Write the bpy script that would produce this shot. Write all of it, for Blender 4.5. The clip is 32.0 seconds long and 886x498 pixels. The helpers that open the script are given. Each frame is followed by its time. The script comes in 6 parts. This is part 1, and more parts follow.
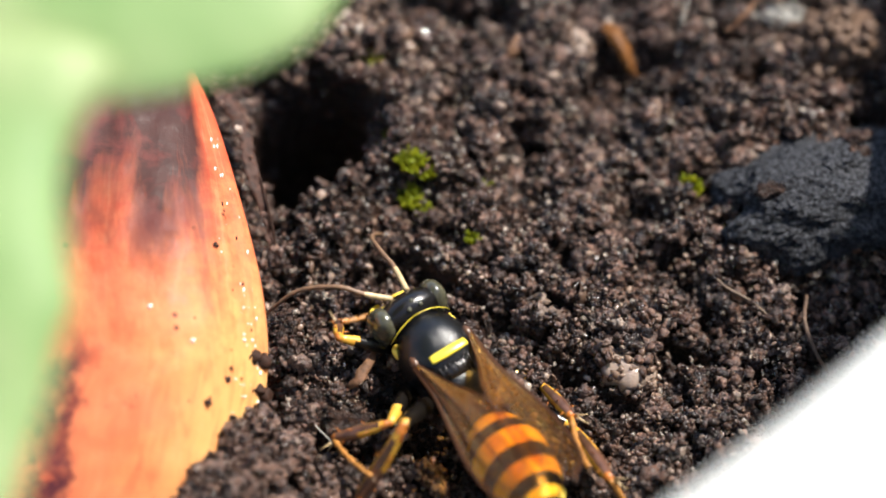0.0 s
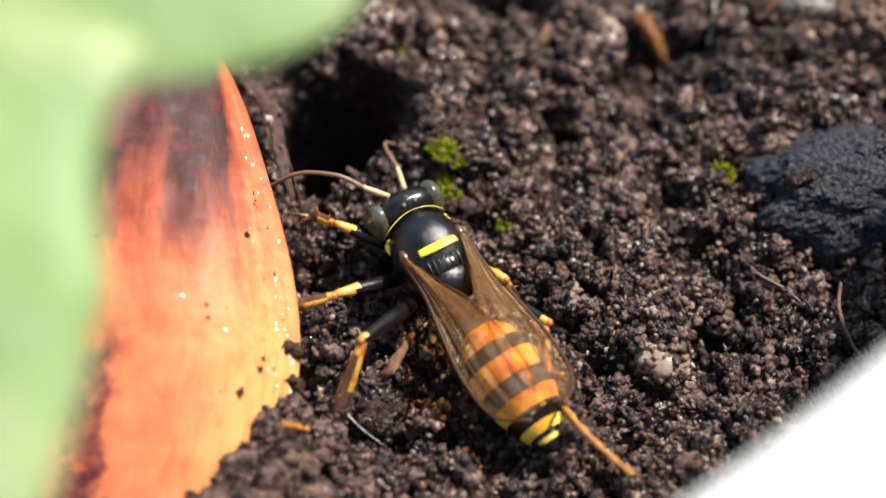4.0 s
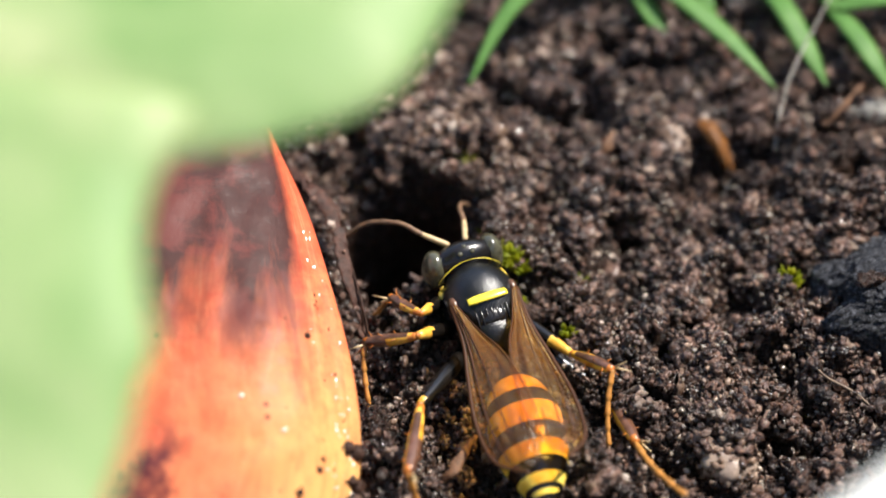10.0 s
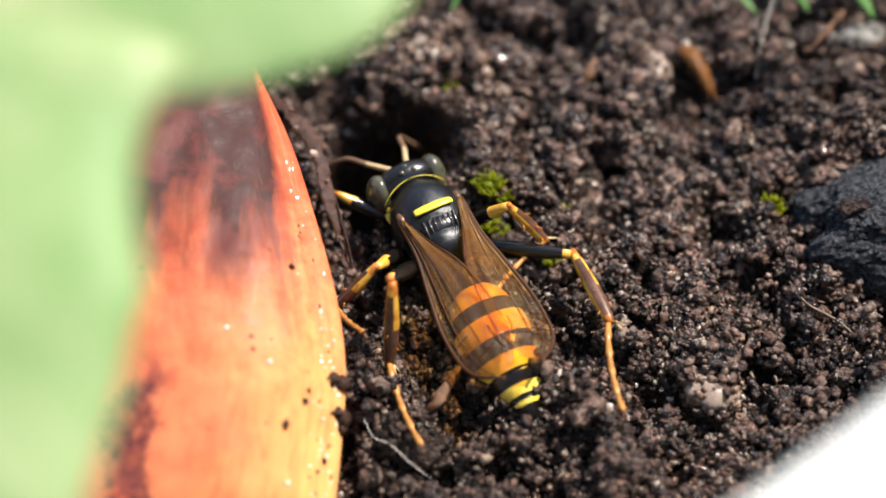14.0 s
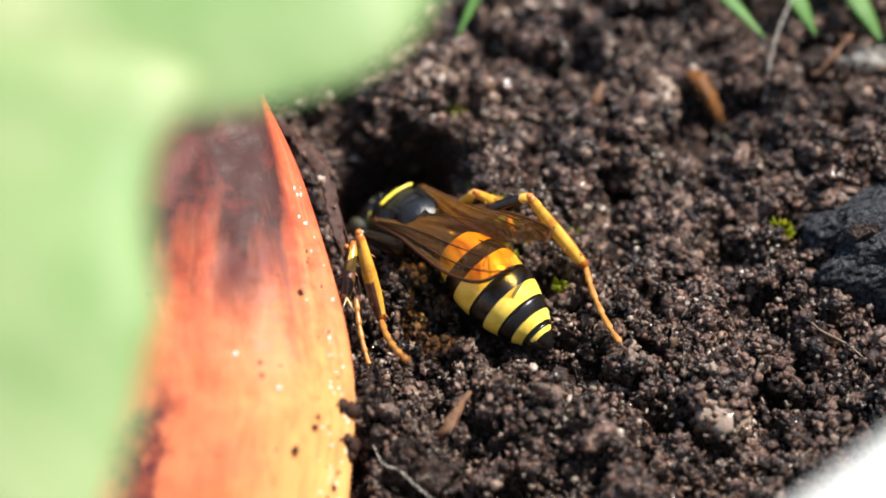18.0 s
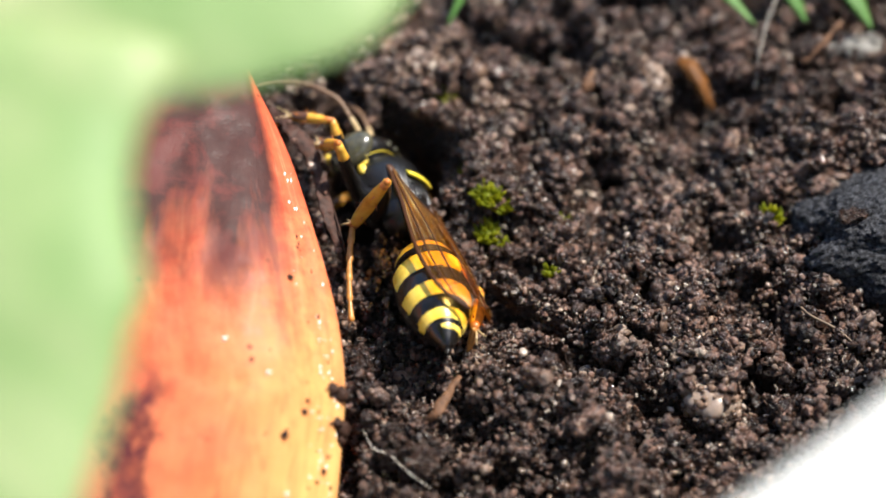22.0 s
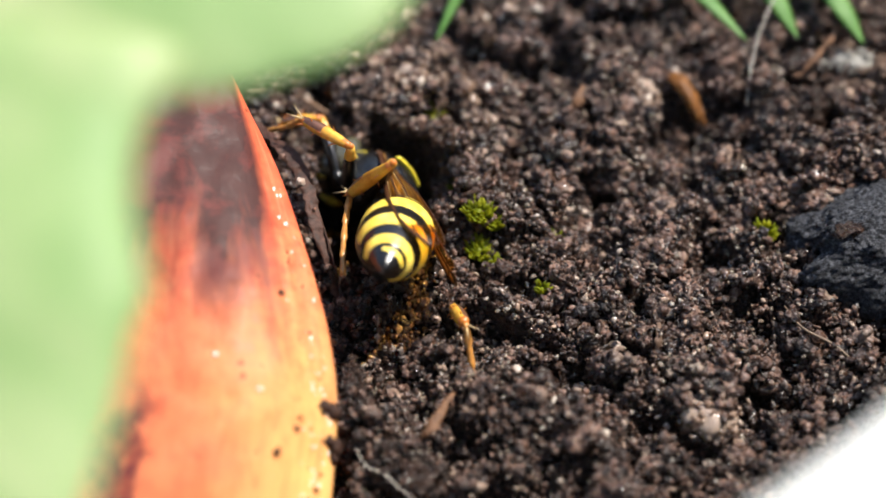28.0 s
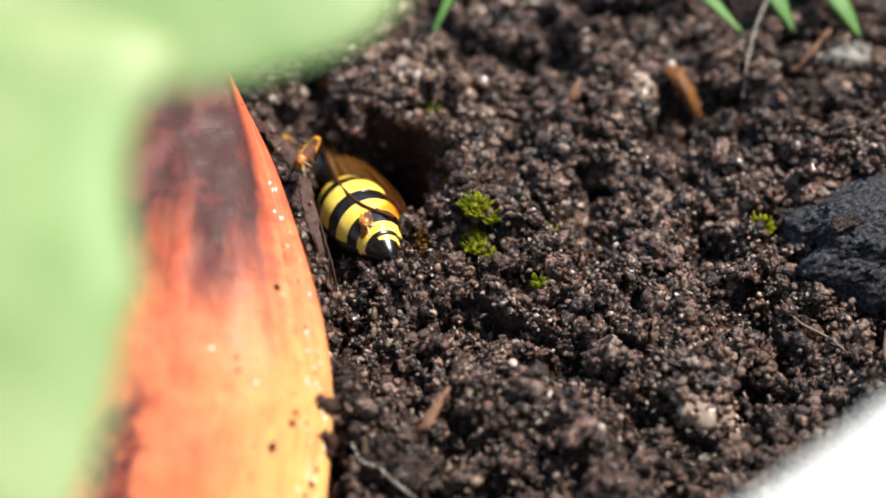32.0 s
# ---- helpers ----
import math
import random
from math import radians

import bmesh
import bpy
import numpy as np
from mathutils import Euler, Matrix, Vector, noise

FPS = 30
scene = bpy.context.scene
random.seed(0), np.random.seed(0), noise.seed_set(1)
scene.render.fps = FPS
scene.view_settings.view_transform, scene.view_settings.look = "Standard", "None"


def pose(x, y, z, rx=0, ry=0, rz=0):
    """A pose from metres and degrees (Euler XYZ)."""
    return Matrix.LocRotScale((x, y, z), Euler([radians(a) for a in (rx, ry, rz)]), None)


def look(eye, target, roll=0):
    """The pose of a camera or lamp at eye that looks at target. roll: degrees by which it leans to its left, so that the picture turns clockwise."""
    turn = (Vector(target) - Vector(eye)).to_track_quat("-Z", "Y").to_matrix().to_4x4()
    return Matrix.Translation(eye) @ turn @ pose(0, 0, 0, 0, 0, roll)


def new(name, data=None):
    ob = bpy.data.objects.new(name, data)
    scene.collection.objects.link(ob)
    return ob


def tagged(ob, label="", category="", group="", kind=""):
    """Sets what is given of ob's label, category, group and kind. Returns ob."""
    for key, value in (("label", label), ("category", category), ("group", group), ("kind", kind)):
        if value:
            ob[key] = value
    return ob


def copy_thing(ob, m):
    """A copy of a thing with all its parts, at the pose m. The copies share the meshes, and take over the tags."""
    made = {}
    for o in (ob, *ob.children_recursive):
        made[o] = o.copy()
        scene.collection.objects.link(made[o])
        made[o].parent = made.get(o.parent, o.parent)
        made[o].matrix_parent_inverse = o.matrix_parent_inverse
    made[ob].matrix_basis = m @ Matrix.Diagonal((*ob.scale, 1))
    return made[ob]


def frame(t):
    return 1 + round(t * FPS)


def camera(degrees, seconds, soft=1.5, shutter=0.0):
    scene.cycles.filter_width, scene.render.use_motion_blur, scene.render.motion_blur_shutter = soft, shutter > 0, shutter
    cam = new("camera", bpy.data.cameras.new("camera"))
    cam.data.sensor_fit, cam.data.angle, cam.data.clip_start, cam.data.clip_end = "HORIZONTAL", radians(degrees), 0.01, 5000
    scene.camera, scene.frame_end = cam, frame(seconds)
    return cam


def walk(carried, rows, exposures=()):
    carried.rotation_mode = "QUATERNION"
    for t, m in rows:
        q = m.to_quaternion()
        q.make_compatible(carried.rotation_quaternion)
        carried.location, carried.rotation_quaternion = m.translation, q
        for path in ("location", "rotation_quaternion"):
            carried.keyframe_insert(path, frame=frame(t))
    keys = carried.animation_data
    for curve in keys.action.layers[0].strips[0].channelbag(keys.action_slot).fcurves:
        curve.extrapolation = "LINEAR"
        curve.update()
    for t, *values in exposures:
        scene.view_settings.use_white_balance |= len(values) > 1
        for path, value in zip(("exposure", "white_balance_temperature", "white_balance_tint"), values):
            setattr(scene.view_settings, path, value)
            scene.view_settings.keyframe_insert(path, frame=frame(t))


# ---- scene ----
cam = camera(20, 32.0, soft=1.5, shutter=0.5)
PATH = [
    (0, (0.00041, -0.05428, 0.08051), (0.00310, -0.00531, -0.00085), 3.50),
    (0.5, (0.00050, -0.05409, 0.08061), (0.00307, -0.00527, -0.00084), 3.46),
    (1, (0.00049, -0.05466, 0.08035), (0.00339, -0.00557, -0.00093), 3.57),
    (1.5, (0.00016, -0.05472, 0.08020), (0.00294, -0.00594, -0.00127), 3.43),
    (2, (0.00013, -0.05422, 0.08026), (0.00252, -0.00602, -0.00157), 3.05),
    (2.5, (0.00076, -0.05414, 0.08046), (0.00228, -0.00635, -0.00163), 2.32),
    (4.5, (0.00002, -0.05477, 0.07940), (0.00185, -0.00428, -0.00104), 2.24),
    (5, (0.00044, -0.05590, 0.07848), (0.00046, -0.00323, -0.00058), 0.26),
    (5.5, (0.00096, -0.05595, 0.07864), (0.00020, -0.00361, -0.00063), -0.47),
    (6, (0.00106, -0.05620, 0.07843), (0.00025, -0.00355, -0.00064), -0.56),
    (6.5, (0.00082, -0.05628, 0.07838), (0.00046, -0.00427, -0.00112), -0.29),
    (7, (0.00070, -0.05508, 0.07894), (0.00017, -0.00565, -0.00218), -0.38),
    (7.5, (0.00137, -0.05555, 0.07888), (-0.00006, -0.00562, -0.00193), -1.31),
    (8, (0.00102, -0.05566, 0.07864), (0.00007, -0.00565, -0.00213), -0.91),
    (8.5, (0.00112, -0.05535, 0.07888), (0.00015, -0.00558, -0.00204), -0.90),
    (9, (0.00129, -0.05589, 0.07860), (0.00001, -0.00470, -0.00141), -1.12),
    (9.5, (0.00093, -0.05518, 0.07887), (0.00010, -0.00334, -0.00074), -0.44),
    (10, (0.00126, -0.05684, 0.07763), (-0.00052, -0.00174, 0.00027), -1.21),
    (10.5, (0.00121, -0.05738, 0.07735), (-0.00009, -0.00139, 0.00061), -0.95),
    (11, (0.00074, -0.05713, 0.07735), (-0.00001, -0.00163, 0.00025), -0.55),
    (11.5, (0.00122, -0.05701, 0.07777), (0.00021, -0.00192, 0.00038), -0.67),
    (12, (0.00100, -0.05647, 0.07793), (0.00017, -0.00370, -0.00106), -0.68),
    (12.5, (0.00105, -0.05554, 0.07852), (-0.00009, -0.00425, -0.00143), -0.90),
    (13, (0.00106, -0.05628, 0.07814), (-0.00009, -0.00415, -0.00128), -1.03),
    (13.5, (0.00084, -0.05587, 0.07832), (0.00022, -0.00397, -0.00124), -0.42),
    (15.5, (0.00028, -0.05686, 0.07746), (0.00016, -0.00353, -0.00115), -0.39),
    (16, (0.00052, -0.05694, 0.07741), (-0.00012, -0.00326, -0.00097), -0.76),
    (16.5, (0.00074, -0.05681, 0.07751), (-0.00051, -0.00354, -0.00114), -1.38),
    (17, (0.00100, -0.05688, 0.07731), (-0.00076, -0.00371, -0.00140), -1.72),
    (17.5, (0.00079, -0.05616, 0.07777), (-0.00061, -0.00346, -0.00126), -1.39),
    (18, (-0.00000, -0.05591, 0.07782), (-0.00015, -0.00295, -0.00105), -0.23),
    (18.5, (0.00039, -0.05669, 0.07701), (-0.00110, -0.00198, -0.00064), -1.25),
    (19, (0.00065, -0.05660, 0.07727), (-0.00074, -0.00204, -0.00049), -1.03),
    (19.5, (0.00056, -0.05712, 0.07683), (-0.00097, -0.00262, -0.00097), -1.38),
    (20, (0.00073, -0.05655, 0.07747), (-0.00018, -0.00267, -0.00076), -0.78),
    (20.5, (0.00063, -0.05703, 0.07712), (-0.00027, -0.00254, -0.00070), -0.77),
    (21, (0.00069, -0.05618, 0.07764), (-0.00002, -0.00306, -0.00112), -0.54),
    (21.5, (0.00154, -0.05599, 0.07817), (-0.00020, -0.00315, -0.00076), -1.45),
    (22, (0.00065, -0.05666, 0.07756), (0.00019, -0.00349, -0.00116), -0.60),
    (22.5, (0.00032, -0.05685, 0.07732), (0.00034, -0.00325, -0.00110), -0.24),
    (23, (0.00049, -0.05679, 0.07757), (0.00067, -0.00348, -0.00106), -0.08),
    (23.5, (0.00073, -0.05670, 0.07749), (-0.00018, -0.00303, -0.00090), -0.91),
    (24, (0.00026, -0.05600, 0.07729), (-0.00092, -0.00216, -0.00097), -0.88),
    (24.5, (0.00078, -0.05643, 0.07730), (-0.00052, -0.00276, -0.00107), -1.09),
    (25, (0.00101, -0.05728, 0.07651), (-0.00067, -0.00289, -0.00136), -1.50),
    (25.5, (0.00073, -0.05730, 0.07649), (-0.00067, -0.00320, -0.00158), -1.51),
    (27.5, (0.00008, -0.05755, 0.07570), (0.00022, -0.00243, -0.00168), -0.44),
    (28, (-0.00075, -0.05697, 0.07580), (0.00059, -0.00222, -0.00183), 0.77),
    (28.5, (-0.00088, -0.05671, 0.07579), (0.00083, -0.00225, -0.00203), 0.99),
    (29, (-0.00070, -0.05665, 0.07625), (0.00146, -0.00236, -0.00168), 1.41),
    (29.5, (-0.00045, -0.05715, 0.07578), (0.00096, -0.00244, -0.00187), 0.61),
    (30, (-0.00040, -0.05728, 0.07573), (0.00093, -0.00228, -0.00172), 0.52),
    (30.5, (-0.00114, -0.05712, 0.07537), (0.00086, -0.00223, -0.00214), 1.05),
    (31, (-0.00025, -0.05708, 0.07592), (0.00096, -0.00255, -0.00186), 0.43),
    (31.5, (-0.00078, -0.05716, 0.07575), (0.00114, -0.00228, -0.00177), 1.06),
    (32, (-0.00055, -0.05677, 0.07585), (0.00073, -0.00238, -0.00202), 0.71),
]
walk(cam, [(t, look(eye, target, roll)) for t, eye, target, roll in PATH])
cam.data.dof.use_dof = True
cam.data.dof.focus_distance = 0.0902
cam.data.dof.aperture_fstop = 27.0

# ---- light ----
world = bpy.data.worlds.new("sky")
scene.world = world
world.use_nodes = True
SUN_EL, SUN_AZ = 55.0, 52.0          # degrees; azimuth from +y towards +x
_wn = world.node_tree.nodes
_sky = _wn.new("ShaderNodeTexSky")
_sky.sky_type, _sky.sun_disc = "NISHITA", False
_sky.sun_elevation, _sky.sun_rotation = radians(SUN_EL), radians(SUN_AZ)
world.node_tree.links.new(_sky.outputs[0], _wn["Background"].inputs[0])
_wn["Background"].inputs[1].default_value = 0.15
_sun = bpy.data.lights.new("sun", "SUN")
_sun.energy, _sun.angle, _sun.color = 5.0, radians(0.6), (1.0, 0.95, 0.87)
sun = new("sun", _sun)
SUN_DIR = Vector((math.sin(radians(SUN_AZ)) * math.cos(radians(SUN_EL)),
                  math.cos(radians(SUN_AZ)) * math.cos(radians(SUN_EL)), math.sin(radians(SUN_EL))))
sun.matrix_world = look(SUN_DIR * 0.5, (0, 0, 0))
scene.view_settings.exposure = 0.86

MM = 0.001
SIZE = [1.0]        # scale of the thing being built
rng = np.random.default_rng(7)


# ---- mesh and material helpers ----
def mesh_of(name, verts, faces, mats, slots=None, smooth=True, uv=None):
    """A mesh from millimetres."""
    me = bpy.data.meshes.new(name)
    me.from_pydata([tuple(c) for c in (np.asarray(verts, float) * MM * SIZE[0]).tolist()], [], [tuple(f) for f in faces])
    for m in (mats if isinstance(mats, (list, tuple)) else [mats]):
        me.materials.append(m)
    if slots is not None:
        me.polygons.foreach_set("material_index", np.asarray(slots, dtype=np.int32))
    me.polygons.foreach_set("use_smooth", np.full(len(me.polygons), smooth))
    if uv is not None:
        lay = me.uv_layers.new(name="uv")
        idx = np.empty(len(me.loops), dtype=np.int32)
        me.loops.foreach_get("vertex_index", idx)
        lay.data.foreach_set("uv", np.asarray(uv, dtype=np.float32)[idx].ravel())
    me.update()
    return me


def part(name, me, parent=None, label="", m=None):
    ob = new(name, me)
    ob.parent = parent
    if m is not None:
        ob.matrix_basis = m
    if label:
        ob["label"] = label
    return ob


def grid_faces(nu, nv, closed=False):
    faces = []
    for j in range(nv - 1):
        for i in range(nu if closed else nu - 1):
            a, b = j * nu + i, j * nu + (i + 1) % nu
            faces.append((a, b, b + nu, a + nu))
    return faces


def spline(points, n):
    """n points on a Catmull-Rom curve through the given ones."""
    p = np.asarray(points, float)
    p = np.vstack([2 * p[0] - p[1], p, 2 * p[-1] - p[-2]])
    out = []
    for s in np.linspace(0, len(p) - 3 - 1e-6, n):
        i = int(s)
        t = s - i
        a, b, c, d = p[i:i + 4]
        out.append(0.5 * (2 * b + (c - a) * t + (2 * a - 5 * b + 4 * c - d) * t * t + (3 * b - a - 3 * c + d) * t ** 3))
    return np.array(out)


def tube(points, radii, n=10, flat=1.0, caps=True):
    """A tapered tube along points; flat squashes it across."""
    p = np.asarray(points, float)
    r = np.interp(np.linspace(0, 1, len(p)), np.linspace(0, 1, len(radii)), radii)
    verts, up = [], np.array([0.13, 0.31, 0.94])
    for i in range(len(p)):
        d = p[min(i + 1, len(p) - 1)] - p[max(i - 1, 0)]
        d = d / (np.linalg.norm(d) + 1e-9)
        a = np.cross(d, up)
        a = a / (np.linalg.norm(a) + 1e-9)
        b = np.cross(a, d)
        for k in range(n):
            w = 2 * math.pi * k / n
            verts.append(p[i] + r[i] * (math.cos(w) * a + flat * math.sin(w) * b))
    faces = grid_faces(n, len(p), True)
    if caps:
        faces += [tuple(range(n))[::-1], tuple(range(len(verts) - n, len(verts)))]
    return np.array(verts), faces


def ico(sub=1):
    bm = bmesh.new()
    bmesh.ops.create_icosphere(bm, subdivisions=sub, radius=1.0)
    bm.verts.index_update()
    v = np.array([x.co[:] for x in bm.verts])
    f = [tuple(x.index for x in y.verts) for y in bm.faces]
    bm.free()
    return v, f


def lumps(v, seed, amount, scale=1.3):
    """A rough stone shape from a ball."""
    out = []
    for c in v:
        q = Vector(c) * scale + Vector((seed * 3.7, seed * 1.9, seed * 0.7))
        out.append(np.array(c) * (1 + amount * noise.noise(q) + 0.5 * amount * noise.noise(q * 2.7)))
    return np.array(out)


def join(pieces):
    """One vertex and face list out of (verts, faces) pairs."""
    vs, fs, o = [], [], 0
    for v, f in pieces:
        vs.append(np.asarray(v, float))
        fs += [tuple(i + o for i in q) for q in f]
        o += len(v)
    return np.vstack(vs), fs


class Nodes:
    """Short-hand for a node material in millimetres of object space."""

    def __init__(self, name, rough=0.5, spec=0.5):
        self.mat = bpy.data.materials.new(name)
        self.mat.use_nodes = True
        self.n, self.l = self.mat.node_tree.nodes, self.mat.node_tree.links
        self.p = self.n["Principled BSDF"]
        self.p.inputs["Roughness"].default_value = rough
        self.p.inputs["Specular IOR Level"].default_value = spec
        tc = self.n.new("ShaderNodeTexCoord")
        mp = self.n.new("ShaderNodeMapping")
        mp.inputs["Scale"].default_value = (1000, 1000, 1000)
        self.l.new(tc.outputs["Object"], mp.inputs["Vector"])
        self.co, self.uvc = mp.outputs[0], tc.outputs["UV"]

    def noise(self, scale, detail=4, rough=0.6, co=None, dist=0.0):
        t = self.n.new("ShaderNodeTexNoise")
        t.inputs["Scale"].default_value, t.inputs["Detail"].default_value = scale, detail
        t.inputs["Roughness"].default_value, t.inputs["Distortion"].default_value = rough, dist
        self.l.new(co or self.co, t.inputs["Vector"])
        return t.outputs["Fac"]

    def voronoi(self, scale, co=None, feature="F1", out="Distance"):
        t = self.n.new("ShaderNodeTexVoronoi")
        t.feature = feature
        t.inputs["Scale"].default_value = scale
        self.l.new(co or self.co, t.inputs["Vector"])
        return t.outputs[out]

    def ramp(self, fac, stops):
        r = self.n.new("ShaderNodeValToRGB")
        el = r.color_ramp.elements
        while len(el) < len(stops):
            el.new(0.5)
        for e, (pos, col) in zip(el, stops):
            e.position = pos
            e.color = (*(col if isinstance(col, tuple) else (col, col, col)), 1)
        self.l.new(fac, r.inputs[0])
        return r.outputs[0]

    def mix(self, fac, a, b, how="MIX"):
        m = self.n.new("ShaderNodeMix")
        m.data_type, m.blend_type = "RGBA", how
        for sock, v in ((m.inputs[0], fac), (m.inputs[6], a), (m.inputs[7], b)):
            if isinstance(v, (int, float)):
                sock.default_value = v
            elif isinstance(v, tuple):
                sock.default_value = (*v, 1)
            else:
                self.l.new(v, sock)
        return m.outputs[2]

    def math(self, op, a, b=0.0, clamp=False):
        m = self.n.new("ShaderNodeMath")
        m.operation, m.use_clamp = op, clamp
        for sock, v in ((m.inputs[0], a), (m.inputs[1], b)):
            if isinstance(v, (int, float)):
                sock.default_value = v
            else:
                self.l.new(v, sock)
        return m.outputs[0]

    def xyz(self, co):
        s = self.n.new("ShaderNodeSeparateXYZ")
        self.l.new(co, s.inputs[0])
        return s.outputs

    def colour(self, c):
        if isinstance(c, tuple):
            self.p.inputs["Base Color"].default_value = (*c, 1)
        else:
            self.l.new(c, self.p.inputs["Base Color"])
        return self

    def rough(self, r):
        self.l.new(r, self.p.inputs["Roughness"])
        return self

    def bump(self, height, strength=0.5, dist=0.05):
        b = self.n.new("ShaderNodeBump")
        b.inputs["Strength"].default_value, b.inputs["Distance"].default_value = strength, dist * MM
        self.l.new(height, b.inputs["Height"])
        self.l.new(b.outputs[0], self.p.inputs["Normal"])
        return self

    def translucent(self, col, share):
        t = self.n.new("ShaderNodeBsdfTranslucent")
        if isinstance(col, tuple):
            t.inputs[0].default_value = (*col, 1)
        else:
            self.l.new(col, t.inputs[0])
        m = self.n.new("ShaderNodeMixShader")
        m.inputs[0].default_value = share
        out = self.n["Material Output"]
        self.l.new(self.p.outputs[0], m.inputs[1])
        self.l.new(t.outputs[0], m.inputs[2])
        self.l.new(m.outputs[0], out.inputs[0])
        return self


# ---- materials ----
def soil_material(name, grains):
    """Humus and sand: micro grains with their own tone and gloss, on crumbs of varied tone."""
    k = Nodes(name, 0.6, 0.9 if grains else 0.5)
    if grains:
        rnd = k.n.new("ShaderNodeNewGeometry").outputs["Random Per Island"]
        base = k.ramp(rnd, [(0.0, (0.042, 0.024, 0.018)), (0.35, (0.118, 0.068, 0.048)), (0.68, (0.24, 0.136, 0.096)),
                            (0.90, (0.44, 0.27, 0.205)), (0.99, (0.66, 0.50, 0.39))])
        base = k.mix(0.55, base, k.ramp(k.noise(0.55, 3), [(0.32, (0.26, 0.26, 0.27)), (0.5, (0.72, 0.69, 0.67)), (0.68, (1.0, 0.87, 0.76))]), "MULTIPLY")
    else:
        base = k.ramp(k.noise(1.6, 8, 0.7), [(0.25, (0.017, 0.0095, 0.0066)), (0.5, (0.060, 0.034, 0.023)), (0.75, (0.155, 0.089, 0.063))])
        base = k.mix(0.7, base, k.ramp(k.noise(0.4, 3), [(0.32, (0.35, 0.34, 0.33)), (0.62, (1.0, 0.92, 0.84))]), "MULTIPLY")
    wob = k.n.new("ShaderNodeVectorMath")
    wob.operation = "ADD"
    k.l.new(k.co, wob.inputs[0])
    shift = k.n.new("ShaderNodeTexNoise")
    shift.inputs["Scale"].default_value = 5.0
    k.l.new(k.co, shift.inputs["Vector"])
    small = k.n.new("ShaderNodeVectorMath")
    small.operation = "SCALE"
    small.inputs[3].default_value = 0.10
    k.l.new(shift.outputs["Color"], small.inputs[0])
    k.l.new(small.outputs[0], wob.inputs[1])
    tone, gloss, _ = k.xyz(k.voronoi(6.0, wob.outputs[0], out="Color"))
    base = k.mix(1.0, base, k.ramp(tone, [(0.0, (0.36, 0.36, 0.38)), (0.55, (0.66, 0.64, 0.62)), (0.85, (0.92, 0.87, 0.83)), (1.0, (1.0, 1.0, 1.0))]), "MULTIPLY")
    k.colour(base)
    k.rough(k.ramp(gloss, [(0.2, 0.46), (0.6, 0.24), (0.9, 0.08)]))
    k.bump(k.math("ADD", k.math("MULTIPLY", k.voronoi(6.0, wob.outputs[0]), -1.3), k.noise(14, 5, 0.7)), 1.0, 0.10)
    if grains:                               # a film of moisture
        k.p.inputs["Coat Weight"].default_value, k.p.inputs["Coat Roughness"].default_value = 0.22, 0.12
    return k.translucent(base, 0.30).mat if grains else k.mat


SOIL, GRAIN = soil_material("dark_soil", False), soil_material("soil_grain", True)


QUARTZ = Nodes("quartz_grain", 0.10, 0.6)
QUARTZ.colour(QUARTZ.ramp(QUARTZ.noise(0.8, 3), [(0.3, (0.45, 0.32, 0.22)), (0.7, (0.85, 0.76, 0.66))])).bump(QUARTZ.noise(6, 4), 0.6, 0.06)
QUARTZ.p.inputs["Transmission Weight"].default_value = 0.75
QUARTZ = QUARTZ.mat
BEAD = Nodes("brown_sand_bead", 0.16, 0.7)
BEAD.colour(BEAD.ramp(BEAD.n.new("ShaderNodeNewGeometry").outputs["Random Per Island"],
                      [(0.0, (0.10, 0.055, 0.035)), (0.4, (0.30, 0.19, 0.13)), (0.8, (0.46, 0.32, 0.24)), (1.0, (0.62, 0.52, 0.43))]))
BEAD.bump(BEAD.noise(7, 4), 0.5, 0.05).p.inputs["Transmission Weight"].default_value = 0.45
BEAD = BEAD.mat


def plain(name, col, rough=0.5, spec=0.5, var=0.25, scale=3.0, bump=0.0):
    k = Nodes(name, rough, spec)
    lo = tuple(c * (1 - var) for c in col)
    hi = tuple(min(1.0, c * (1 + var)) for c in col)
    k.colour(k.ramp(k.noise(scale, 5), [(0.3, lo), (0.7, hi)]))
    if bump:
        k.bump(k.noise(scale * 4, 4), bump, 0.04)
    return k.mat


